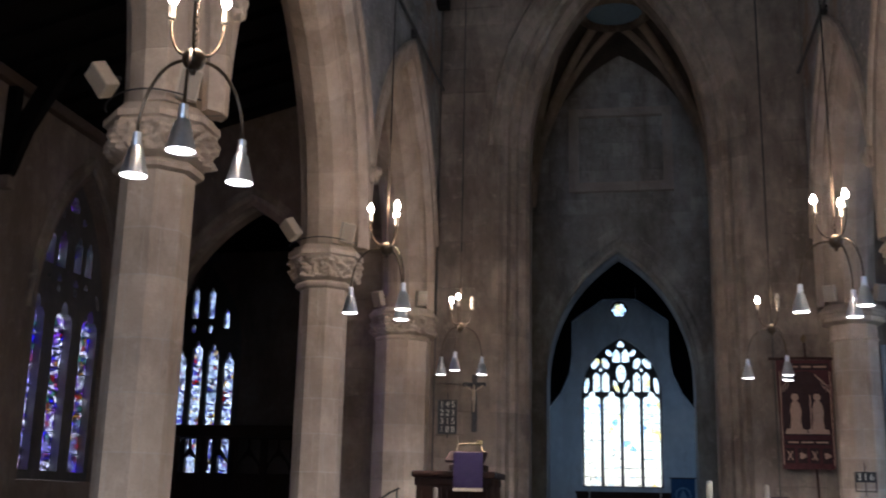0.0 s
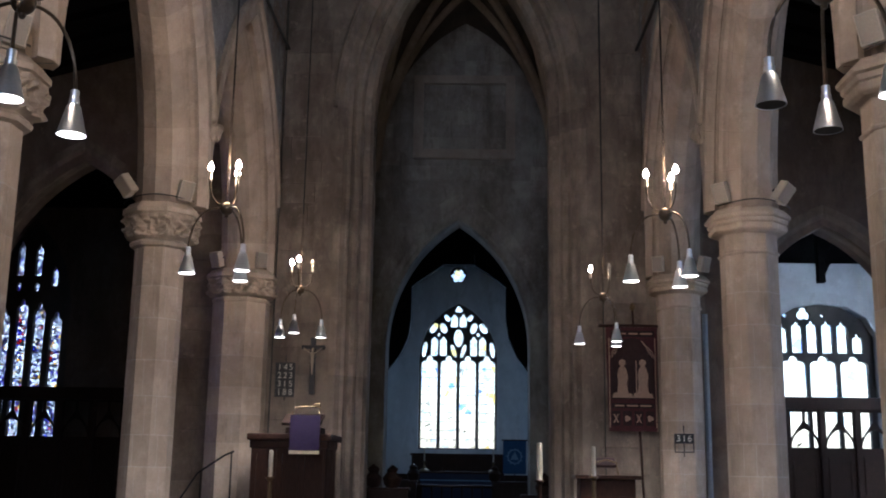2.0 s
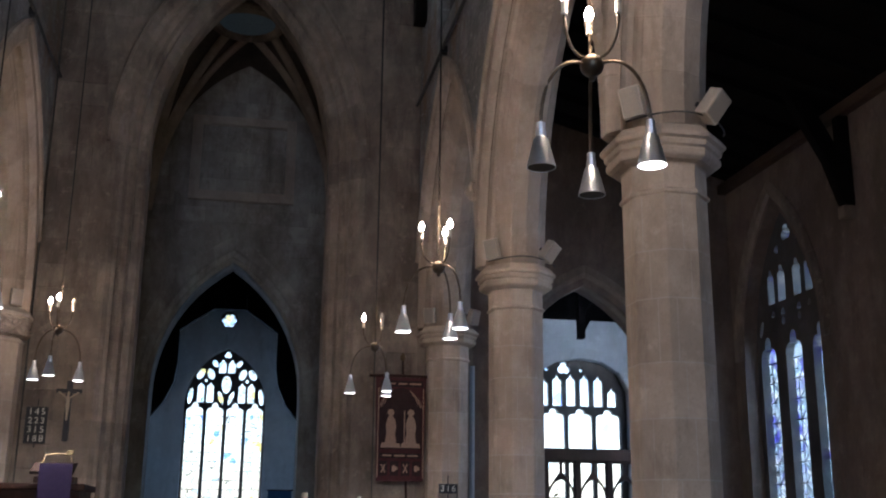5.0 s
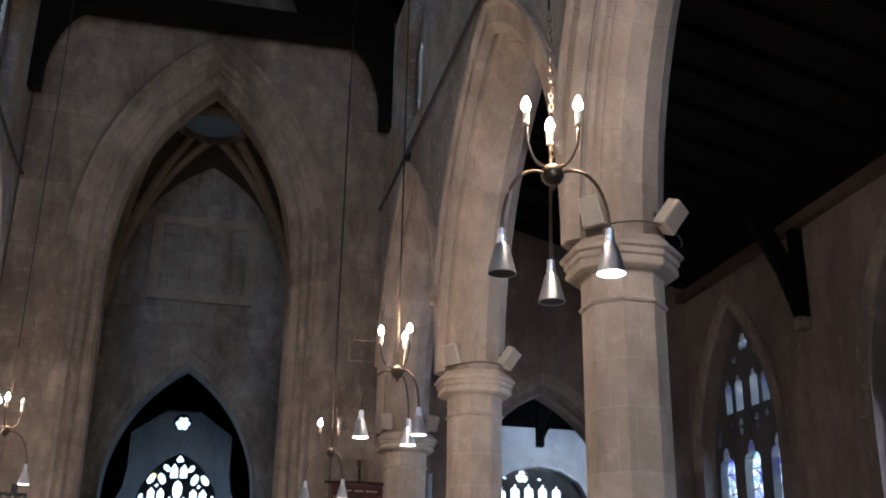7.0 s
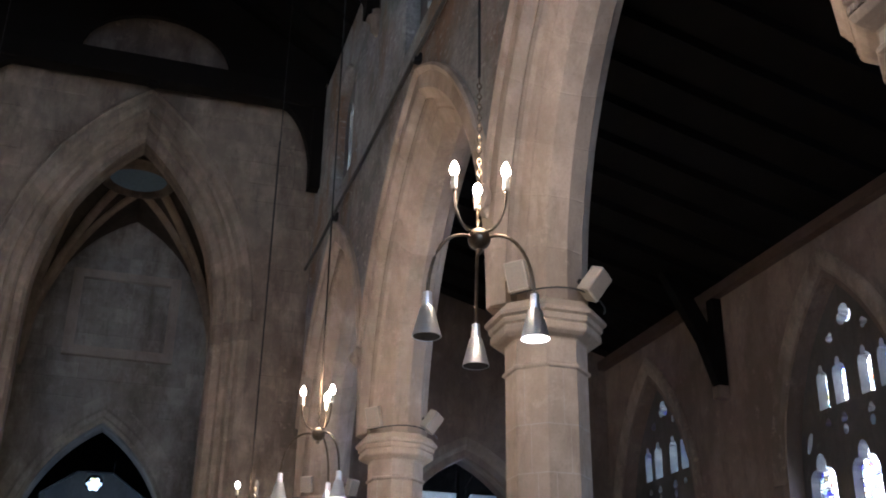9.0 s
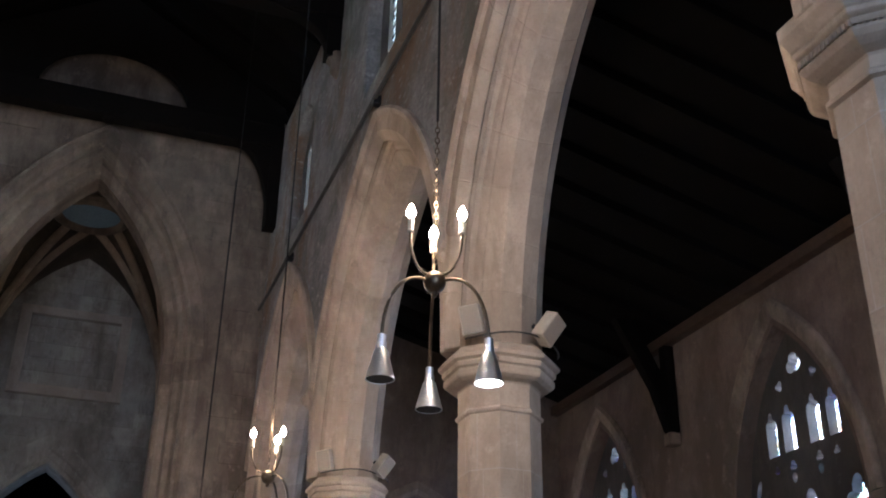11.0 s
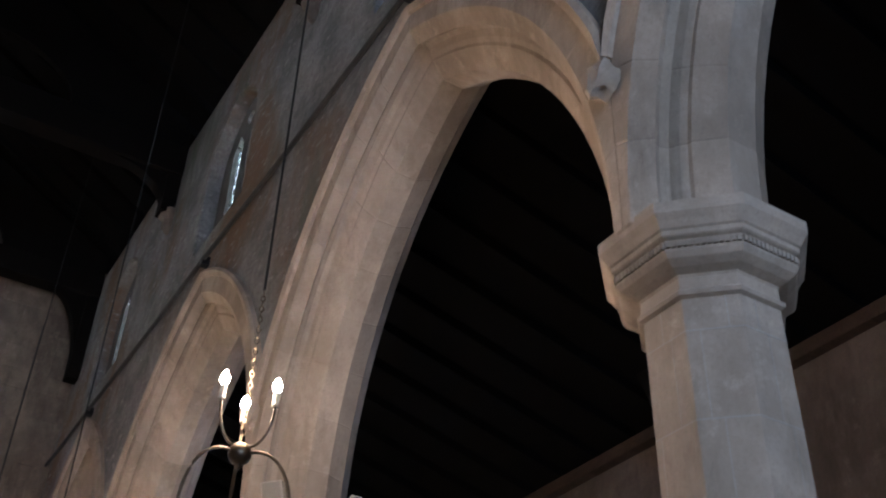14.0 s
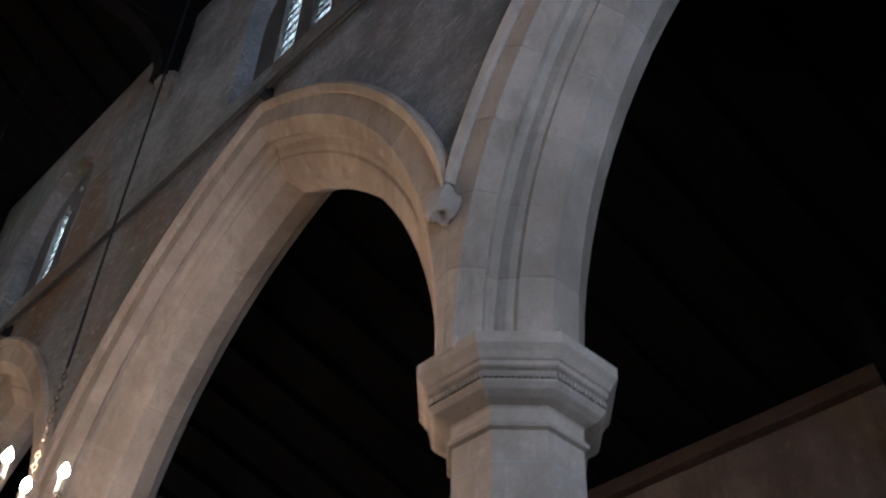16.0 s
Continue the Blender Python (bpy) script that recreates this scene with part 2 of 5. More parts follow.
G_CLERE = stained("clerestory_glass", [(0, (0.85, 0.95, 0.93)), (0.8, (0.6, 0.75, 0.7))], (0.9, 1, 0.97), 9.0, 0.9, 0.06)

# ---- builders ----


def part(name, bm, mat, parent=None, label=""):
    me = bpy.data.meshes.new(name)
    bmesh.ops.recalc_face_normals(bm, faces=bm.faces)
    bm.to_mesh(me)
    bm.free()
    me.materials.append(mat)
    ob = new(name, me)
    if parent:
        ob.parent = parent
    if label:
        tagged(ob, label)
    return ob


def shared(name, me, parent, m=None):
    """One more object on a mesh that is there already."""
    ob = new(name, me)
    ob.parent = parent
    if m is not None:
        ob.matrix_basis = m
    return ob


def smooth(ob, angle=0.6):
    me = ob.data
    me.polygons.foreach_set("use_smooth", [True] * len(me.polygons))
    me.set_sharp_from_angle(angle=angle)
    return ob


def empty(name, at=(0, 0, 0), label="", category="", group="", kind=""):
    ob = new(name)
    ob.matrix_basis = Matrix.Translation(at)
    return tagged(ob, label, category, group, kind)


def box(bm, lo, hi, m=None, bevel=0.0):
    made = bmesh.ops.create_cube(bm, size=1.0)["verts"]
    size = Vector(hi) - Vector(lo)
    mid = (Vector(hi) + Vector(lo)) / 2
    for v in made:
        v.co = Vector((v.co.x * size.x, v.co.y * size.y, v.co.z * size.z)) + mid
    if bevel:
        edges = list({e for v in made for e in v.link_edges})
        out = bmesh.ops.bevel(bm, geom=edges, offset=bevel, segments=2, affect="EDGES", profile=0.6)
        made = [v for v in out["verts"]]
        made = list({v for f in out["faces"] for v in f.verts} | {v for v in made if v.is_valid})
    if m is not None:
        for v in made:
            v.co = m @ v.co
    return made


def boxed(lo, hi, bevel=0.0, m=None):
    bm = bmesh.new()
    box(bm, lo, hi, None, bevel)
    if m is not None:
        bmesh.ops.transform(bm, matrix=m, verts=bm.verts)
    return bm


def lathe(rows, sides=24, turn=0.0, bm=None, at=(0, 0, 0)):
    """Rings of (radius, z), closed at both ends."""
    bm = bm or bmesh.new()
    rings = []
    for r, z in rows:
        rings.append([bm.verts.new((at[0] + r * math.cos(turn + math.tau * k / sides), at[1] + r * math.sin(turn + math.tau * k / sides), at[2] + z)) for k in range(sides)])
    for a, b in zip(rings, rings[1:]):
        for k in range(sides):
            bm.faces.new((a[k], a[(k + 1) % sides], b[(k + 1) % sides], b[k]))
    bm.faces.new(rings[0][::-1])
    bm.faces.new(rings[-1])
    return bm


def tube(points, radius, sides=8, bm=None):
    bm = bm or bmesh.new()
    pts = [Vector(p) for p in points]
    rings = []
    up = Vector((0.31, 0.17, 0.93)).normalized()
    for i, p in enumerate(pts):
        way = (pts[min(i + 1, len(pts) - 1)] - pts[max(i - 1, 0)]).normalized()
        side = way.cross(up)
        if side.length < 0.05:
            side = way.cross(Vector((1, 0, 0)))
        side.normalize()
        other = way.cross(side)
        rings.append([bm.verts.new(p + radius * (math.cos(math.tau * k / sides) * side + math.sin(math.tau * k / sides) * other)) for k in range(sides)])
    for a, b in zip(rings, rings[1:]):
        for k in range(sides):
            bm.faces.new((a[k], a[(k + 1) % sides], b[(k + 1) % sides], b[k]))
    bm.faces.new(rings[0][::-1])
    bm.faces.new(rings[-1])
    return bm


def inside(p, loop):
    hit = False
    for (x0, y0), (x1, y1) in zip(loop, loop[1:] + loop[:1]):
        if (y0 > p[1]) != (y1 > p[1]) and p[0] < (x1 - x0) * (p[1] - y0) / (y1 - y0) + x0:
            hit = not hit
    return hit


def facing(axis):
    """How (along, up, depth) stands in the world: a wall across the nave ('y') or along it ('x')."""
    if axis == "y":
        return lambda u, z, d: (u, d, z)
    return lambda u, z, d: (d, u, z)


def plate(outer, holes, d0, d1, put, bm=None):
    """A slab with openings that go through it."""
    bm = bm or bmesh.new()
    verts, edges = [], []
    for loop in [outer] + holes:
        n = len(verts)
        verts += [Vector((x, y)) for x, y in loop]
        edges += [(n + i, n + (i + 1) % len(loop)) for i in range(len(loop))]
    co, _, tris, *_ = delaunay_2d_cdt(verts, edges, [], 0, 1e-5)
    front = [bm.verts.new(put(v.x, v.y, d0)) for v in co]
    back = [bm.verts.new(put(v.x, v.y, d1)) for v in co]
    rim = {}
    for tri in tris:
        c = sum((co[i] for i in tri), Vector((0, 0))) / len(tri)
        if not inside(c, outer) or any(inside(c, h) for h in holes):
            continue
        bm.faces.new([front[i] for i in tri])
        bm.faces.new([back[i] for i in reversed(tri)])
        for a, b in zip(tri, tri[1:] + tri[:1]):
            rim[frozenset((a, b))] = None if frozenset((a, b)) in rim else (a, b)
    for pair in rim.values():
        if pair:
            a, b = pair
            bm.faces.new((front[a], front[b], back[b], back[a]))
    bmesh.ops.delete(bm, geom=[v for v in bm.verts if not v.link_faces], context="VERTS")
    return bm


def sheet(loop, d, put, thick=0.012):
    return plate(loop, [], d, d + thick, put)


def arch_line(mid, half, spring, rise, n=10, out=0.0):
    """A two-centred pointed arch from one springing to the other; out: how far outside it."""
    c = max((rise * rise - half * half) / (2 * half), 0.0)
    r = half + c + out
    top = math.acos(min(1.0, c / r))
    right = [(mid - c + r * math.cos(a), spring + r * math.sin(a)) for a in [top * k / n for k in range(n + 1)]]
    left = [(2 * mid - x, z) for x, z in right]
    return left + right[::-1][1:]


def opening(mid, half, sill, spring, rise, n=10):
    return [(mid - half, sill)] + arch_line(mid, half, spring, rise, n) + [(mid + half, sill)]


def rect(u0, u1, z0, z1):
    return [(u0, z0), (u0, z1), (u1, z1), (u1, z0)]


def cusped(mid, half, sill, spring, rise):
    """A light with a cusped pointed head."""
    pts = [(mid - half, sill), (mid - half, spring)]
    lobe = [(-0.5 + 0.5 * math.cos(math.radians(a)), 0.2 + 0.45 * math.sin(math.radians(a))) for a in (168, 145, 120, 98, 78)]
    head = lobe + [(0.4 * math.cos(math.radians(a)), 0.72 + 0.42 * math.sin(math.radians(a))) for a in (192, 160, 130, 105, 90, 75, 50, 20, -12)]
    for x, z in head + [(-x, z) for x, z in lobe[::-1]]:
        pts.append((mid + half * x, spring + rise * z))
    return pts + [(mid + half, spring), (mid + half, sill)]


def leaf(u, z, half, length, turn=0.0, n=7):
    """A pointed tracery eye."""
    pts = []
    for s in (-1, 1):
        for k in range(n):
            q = k / n
            pts.append((s * half * math.sin(math.pi * q) * (1 if s < 0 else 1), -length / 2 * math.cos(math.pi * q) * (1 if s < 0 else -1)))
    ca, sa = math.cos(turn), math.sin(turn)
    return [(u + x * ca - y * sa, z + x * sa + y * ca) for x, y in pts]


def foil(u, z, r, lobes=4, n=6, turn=0.0):
    pts = []
    for k in range(lobes * n):
        a = math.tau * k / (lobes * n)
        pts.append((u + r * (0.62 + 0.38 * abs(math.cos(a * lobes / 2)) ** 0.7) * math.cos(a + turn), z + r * (0.62 + 0.38 * abs(math.cos(a * lobes / 2)) ** 0.7) * math.sin(a + turn)))
    return pts


def glazed(window, holes, depth, put, glass, stone_mat, outer, thick, casts=False):
    """Tracery with its holes, and a pane in each hole."""
    part("tracery", plate(outer, holes, depth, depth + thick, put), stone_mat, window)
    for h in holes:
        pane = part("pane", sheet(h, depth + thick * (0.9 if casts else 0.5), put, 0.008), glass, window)
        pane.visible_shadow = casts

# ---- columns ----
def ashlar_wall(name, mat, u0, u1, z0, z1, d0, d1, put, holes, **tags):
    return tagged(part(name, plate(rect(u0, u1, z0, z1), holes, d0, d1, put), mat), kind="structure", **tags)


OCT = math.pi / 8
K8 = 1 / math.cos(OCT)
DRUMS = [0.42, 0.5, 0.38, 0.47, 0.44, 0.52, 0.40, 0.46]


def shaft(thing, half, top):
    z, k = 0.62, 0
    part("base", lathe([(half * 1.6 * K8, 0), (half * 1.6 * K8, 0.28), (half * 1.35 * K8, 0.36), (half * 1.3 * K8, 0.5), (half * 1.05 * K8, 0.62)], 8, OCT), M_STONE, thing)
    joints = bmesh.new()
    while z < top - 0.02:
        h = min(DRUMS[k % len(DRUMS)], top - z)
        if top - z - h < 0.15:
            h = top - z
        r = half * K8
        part("drum", lathe([(r - 0.004, z), (r, z + 0.005), (r, z + h - 0.005), (r - 0.004, z + h)], 8, OCT), M_STONE, thing)
        if z > 0.7:
            lathe([(r - 0.003, z - 0.006), (r + 0.0012, z - 0.004), (r + 0.0012, z + 0.004), (r - 0.003, z + 0.006)], 8, OCT, joints)
        for f in range(8):                    # upright joints, out of line from course to course
            w = half * 0.414 * (((k * 5 + f * 3) % 7) / 3.5 - 1) * 0.7
            box(joints, (half - 0.003, w - 0.003, z + 0.004), (half + 0.0012, w + 0.003, z + h - 0.004), pose(0, 0, 0, 0, 0, 45 * f))
        z, k = z + h, k + 1
    part("mortar_joints", joints, M_MORTAR, thing, "pale lime mortar joints")


def octagon(rows):
    return lathe([(r * K8, z) for r, z in rows], 8, OCT)


def rich_capital(thing, a):
    """A short bell under a deep abacus with a row of dentils."""
    part("neck_ring", octagon([(a, 4.385), (a + 0.028, 4.396), (a + 0.034, 4.416), (a + 0.012, 4.440)]), M_STONE, thing)
    part("bell", octagon([(a + 0.01, 4.436), (a + 0.008, 4.505), (a + 0.018, 4.520)]), M_STONE, thing)
    cap = part("capital", octagon([(a + 0.016, 4.518), (0.388, 4.536), (0.420, 4.556), (0.428, 4.562), (0.446, 4.590), (0.447, 4.597), (0.438, 4.600), (0.438, 4.658), (0.456, 4.666),
                                   (0.464, 4.674), (0.464, 4.700), (0.476, 4.709), (0.494, 4.742), (0.518, 4.775), (0.520, 4.840), (0.48, 4.862), (0.42, 4.868)]), M_STONE, thing)
    row = bmesh.new()
    q = 0.443
    side = 2 * q * math.tan(OCT)
    for f in range(8):
        m = pose(0, 0, 0, 0, 0, 45 * f)
        for k in range(13):
            w = -side / 2 + side * (k + 0.5) / 13
            box(row, (q - 0.01, w - 0.009, 4.612), (q + 0.010, w + 0.009, 4.648), m)
    part("dentil_row", row, M_STONE, cap)


def plain_capital(thing, a):
    """A tall bell under a low abacus of three rolls."""
    part("neck_ring", octagon([(a, 4.226), (a + 0.025, 4.237), (a + 0.03, 4.258), (a + 0.008, 4.280)]), M_STONE, thing)
    part("bell", octagon([(a + 0.006, 4.276), (a + 0.006, 4.480), (a + 0.02, 4.500)]), M_STONE, thing)
    part("capital", octagon([(a + 0.016, 4.496), (a + 0.08, 4.508), (a + 0.118, 4.530), (a + 0.125, 4.545), (a + 0.125, 4.588), (a + 0.112, 4.598), (a + 0.112, 4.610), (a + 0.135, 4.622),
                             (a + 0.140, 4.655), (a + 0.132, 4.664), (a + 0.132, 4.672), (a + 0.168, 4.686), (a + 0.172, 4.716), (a + 0.125, 4.775), (a + 0.095, 4.806)]), M_STONE, thing)


def carved_capital(thing, half, seed):
    r = K8
    a = half
    part("neck_ring", lathe([(a * r, 4.250), ((a + 0.06) * r, 4.268), ((a + 0.07) * r, 4.305), ((a + 0.03) * r, 4.350)], 8, OCT), M_STONE, thing)
    bm = bmesh.new()
    rows, sides = 19, 112
    ring = []
    for i in range(rows):
        q = i / (rows - 1)
        z = 4.341 + 0.335 * q
        line = []
        for k in range(sides):
            ang = math.tau * k / sides
            octo = 1 / math.cos(((ang + OCT) % (math.pi / 4)) - OCT)
            out = a + 0.02 + 0.10 * min(1.0, q / 0.12) + 0.02 * q
            lump = noise.noise(Vector((math.cos(ang) * 3.4 + seed, math.sin(ang) * 3.4, z * 9)))
            leafs = abs(math.sin(ang * 10 + math.sin(z * 21 + seed) * 1.3))
            fine = noise.noise(Vector((math.cos(ang) * 9 + seed, math.sin(ang) * 9, z * 24)))
            out += (0.06 * lump + 0.045 * fine + 0.04 * (leafs - 0.5)) * min(1.0, q * 6, (1 - q) * 4)
            line.append(bm.verts.new((out * octo * math.cos(ang), out * octo * math.sin(ang), z)))
        ring.append(line)
    for p, q in zip(ring, ring[1:]):
        for k in range(sides):
            bm.faces.new((p[k], p[(k + 1) % sides], q[(k + 1) % sides], q[k]))
    bm.faces.new(ring[0][::-1])
    bm.faces.new(ring[-1])
    part("carved_foliage", bm, M_STONE, thing, "band of worn carved stone foliage")
    part("abacus", lathe([((a + 0.13) * r, 4.658), ((a + 0.17) * r, 4.676), ((a + 0.17) * r, 4.730), ((a + 0.12) * r, 4.785), ((a + 0.1) * r, 4.816)], 8, OCT), M_STONE, thing)


def column(x, y, carved, seed, rich=False):
    label = "octagonal limestone column with a carved foliage capital" if carved else "octagonal limestone column with a plain moulded capital"
    thing = empty("column", (x, y, 0), label, "column", "nave arcade columns")
    half = 0.29 if carved else 0.328
    shaft(thing, half, 4.39 if rich else 4.26 if carved else 4.235)
    if carved:
        carved_capital(thing, half, seed)
    elif rich:
        rich_capital(thing, half - 0.004)
    else:
        plain_capital(thing, half - 0.004)
    return thing


for i, y in enumerate(BAYS[:-1]):
    column(SOUTH, y, False, i, y < 4)
    column(NORTH - 0.04, y, True, i * 3.7)
# half columns against the east wall
for x, carved in ((SOUTH, False), (NORTH, True)):
    thing = empty("respond", (x, BAYS[-1] - 0.02, 0), "half-column of limestone against the east wall", "column", "nave arcade columns")
    half = 0.45 if carved else 0.34
    shaft(thing, half, 4.26 if carved else 4.235)
    carved_capital(thing, half - 0.05, 9.1) if carved else plain_capital(thing, half)

# ---- arcade walls with their arches ----
PROFILE = [(0.55, -0.53), (0.36, -0.53), (0.25, -0.435), (0.285, -0.41), (0.30, -0.365), (0.275, -0.32), (0.215, -0.30), (0.18, -0.275), (0.15, -0.275), (0.0, -0.165)]
PROFILE = PROFILE + [(0.0, 0.035), (0.13, 0.235), (0.16, 0.245), (0.24, 0.29), (0.34, 0.385), (0.55, 0.41)]
HOOD = [(0.65, -0.49), (0.65, -0.56), (0.61, -0.585), (0.555, -0.56), (0.545, -0.49)]


def arch_point(mid, half, spring, rise, side, a, out):
    c = (rise * rise - half * half) / (2 * half)
    r = half + c + out
    x = -c + r * math.cos(a)
    return mid + side * x, spring + r * math.sin(a)


def ring_of(mid, half, spring, rise, side, a, section, shrink=0.0, reach=0.0):
    c = (rise * rise - half * half) / (2 * half)
    pts = []
    mr = sum(r for r, _ in section) / len(section)
    for r, x in section:
        r2 = r + (mr - r) * shrink
        x2 = x * (1 - shrink)
        rad = half + c + r2
        lim = math.acos(min(1, c / rad))      # the mouldings meet in the mitre at the apex
        aa = min(a * lim, lim)
        u, z = arch_point(mid, half, spring, rise, side, aa, r2)
        if reach:                             # neighbours meet over the column
            u = mid + max(-reach, min(reach, u - mid))
        pts.append((u, z, x2))
    return pts


def swept(mid, half, spring, rise, side, q0, q1, section, put, steps=2, inset=0.0, reach=0.0):
    bm = bmesh.new()
    qs = [(q0, inset)] if inset else []
    eps = (q1 - q0) * 0.02 if inset else 0
    qs += [(q0 + eps + (q1 - q0 - 2 * eps) * k / steps, 0.0) for k in range(steps + 1)]
    qs += [(q1, inset)] if inset else []
    rings = [[bm.verts.new(put(*p)) for p in ring_of(mid, half, spring, rise, side, q, section, s, reach)] for q, s in qs]
    n = len(section)
    for a, b in zip(rings, rings[1:]):
        for k in range(n):
            bm.faces.new((a[k], a[(k + 1) % n], b[(k + 1) % n], b[k]))
    bm.faces.new(rings[0][::-1])
    bm.faces.new(rings[-1])
    return bm


def arcade(name, x, nave_side):
    """One arcade wall; nave_side: -1 where the nave lies towards smaller x."""
    put = lambda u, z, d: (x - nave_side * d, u, z)
    outline = [(-8.0, SPRING)]
    bays = []
    for y0, y1 in [(-6.9, -1.9)] + list(zip(BAYS, BAYS[1:])):
        mid, half = (y0 + y1) / 2, (y1 - y0) / 2 - 0.42
        bays.append((mid, half))
        outline += arch_line(mid, half, SPRING, APEX - SPRING, 14, 0.40)
    outline += [(EAST, SPRING), (EAST, WALL_TOP), (-8.0, WALL_TOP)]
    holes = []
    for mid, _ in bays:
        holes.append(opening(mid, 0.82, 9.55, 10.9, 1.0, 6))
    wall = tagged(part(name, plate(outline, holes, -HALF_WALL, BACK_WALL, put), M_PLASTER), "grey rendered clerestory wall over the arcade", "wall", kind="structure")
    for b, (mid, half) in enumerate(bays):
        arch = empty("arch")
        arch.parent = wall
        n = 9
        for side in (-1, 1):
            for k in range(n):
                part("voussoir", swept(mid, half, SPRING, APEX - SPRING, side, k / n, (k + 1) / n, PROFILE, put, 2, 0.012, half + 0.417), M_STONE, arch)
        for side in (-1, 1):
            part("hood_mould", swept(mid, half, SPRING, APEX - SPRING, side, 0.24, 1.0, HOOD, put, 16, 0.0, half + 0.417), M_STONE, arch)
        # clerestory window of two lights
        window = empty("window")
        window.parent = wall
        holes2 = [cusped(mid - 0.29, 0.165, 9.98, 11.1, 0.25), cusped(mid + 0.29, 0.165, 9.98, 11.1, 0.25), foil(mid, 11.55, 0.12)]
        glazed(window, holes2, -0.3, put, G_CLERE, M_TRACERY, opening(mid, 0.815, 9.555, 10.9, 0.995, 6), 0.12)
        bars = bmesh.new()
        for k in range(8):
            box(bars, (-0.5, -0.006, -0.006), (0.5, 0.006, 0.006), Matrix.Translation(put(mid, 10.05 + 0.15 * k, -0.245)) @ pose(0, 0, 0, 0, 0, 90))
        part("glazing_bars", bars, M_IRON, window)
    # carved stops where two hood moulds meet
    for y in BAYS[1:4]:
        bm = bmesh.new()
        bmesh.ops.create_icosphere(bm, subdivisions=3, radius=0.085)
        for v in bm.verts:
            v.co *= 1 + 0.7 * noise.noise(v.co * 17 + Vector((y, 0, x)))
            v.co.z *= 1.5
        bmesh.ops.transform(bm, matrix=Matrix.Translation(put(y, 5.84, -0.57)), verts=bm.verts)
        smooth(part("carved_stop", bm, M_STONE, wall, "small worn carved stone head stop"))
    # roof corbels
    for y in BAYS[1:4]:
        bm = lathe([(0.05, -0.26), (0.12, -0.16), (0.13, -0.05), (0.19, 0.02), (0.2, 0.12)], 8, OCT)
        bmesh.ops.transform(bm, matrix=Matrix.Translation(put(y, 11.25, -0.5)), verts=bm.verts)
        part("corbel", bm, M_ASHLAR, wall, "moulded stone roof corbel")
    return wall


arcade("wall_south_arcade", SOUTH, -1)
arcade("wall_north_arcade", NORTH, 1)

# ---- the floor and the shell that closes the place ----
PY, PX = facing("y"), facing("x")
floor = tagged(part("floor", boxed((-14, -9, -0.3), (13, 40, 0.0)), M_FLOOR), "worn stone slab floor", "floor", kind="structure")
ashlar_wall("wall_west", M_PLASTER, -12.5, 12.5, 0, 15, -8.4, -7.9, PY, [opening(AXIS, 2.3, 2.6, 7.0, 3.0)], label="plastered west wall with its tall window", category="wall")
west = tagged(empty("window_west"), "tall stone west window with clear glass", "window", kind="structure")
glazed(west, [opening(AXIS + dx, 0.42, 2.8, 7.2, 0.7, 6) for dx in (-1.5, -0.5, 0.5, 1.5)], -8.2, PY, G_EAST, M_TRACERY, opening(AXIS, 2.29, 2.61, 7.0, 2.99), 0.15)

# ---- the nave's east wall and the tower arch ----
TMID, THALF, TSPRING, TRISE = -0.265, 1.6, 7.9, 3.5
nave_east = ashlar_wall("wall_east_nave", M_ASHLAR, NORTH - HALF_WALL, SOUTH + HALF_WALL, 0, 15.2, EAST, EAST + 1.3, PY,
                        [opening(TMID, THALF + 0.6, -0.1, TSPRING, 1, 2)[:1] + [(TMID - THALF - 0.6, TSPRING)] + arch_line(TMID, THALF, TSPRING, TRISE, 16, 0.6)[1:-1] + [(TMID + THALF + 0.6, TSPRING), (TMID + THALF + 0.6, -0.1)]],
                        label="weathered ashlar wall round the tall tower arch", category="wall")
TOWER_ORDERS = [(0.62, -0.02), (0.62, -0.03), (0.5, -0.03), (0.42, 0.06), (0.36, 0.06), (0.34, 0.16), (0.30, 0.22), (0.22, 0.20), (0.18, 0.26), (0.18, 0.38), (0.06, 0.40), (0.0, 0.48), (0.0, 1.0), (0.3, 1.28), (0.62, 1.28)]
tower_put = lambda u, z, d: (u, EAST + d, z)
tower_arch = empty("arch")
tower_arch.parent = nave_east
for side in (-1, 1):
    for k in range(14):
        part("voussoir", swept(TMID, THALF, TSPRING, TRISE, side, k / 14, (k + 1) / 14, TOWER_ORDERS, tower_put, 2, 0.008), M_ASHLAR, tower_arch)
    z = 0.0
    for k in range(18):
        h = [0.40, 0.48, 0.44, 0.46][k % 4]
        h = min(h, TSPRING - z)
        if h < 0.02:
            break
        bm = bmesh.new()
        levels = [(z, 0.008), (z + 0.006, 0), (z + h - 0.006, 0), (z + h, 0.008)]
        mr = sum(r for r, _ in TOWER_ORDERS) / len(TOWER_ORDERS)
        rings = [[bm.verts.new((TMID + side * (THALF + r + (mr - r) * s), EAST + d, zz)) for r, d in TOWER_ORDERS] for zz, s in levels]
        for a, b in zip(rings, rings[1:]):
            for j in range(len(TOWER_ORDERS)):
                bm.faces.new((a[j], a[(j + 1) % len(a)], b[(j + 1) % len(a)], b[j]))
        bm.faces.new(rings[0][::-1])
        bm.faces.new(rings[-1])
        part("jamb_stone", bm, M_ASHLAR, tower_arch)
        z += h
    T_HOOD = [(0.70, 0.0), (0.70, -0.06), (0.66, -0.09), (0.62, -0.06), (0.62, 0.0)]
    part("hood_mould", swept(TMID, THALF, TSPRING, TRISE, side, 0.0, 1.0, T_HOOD, tower_put, 18), M_ASHLAR, tower_arch)

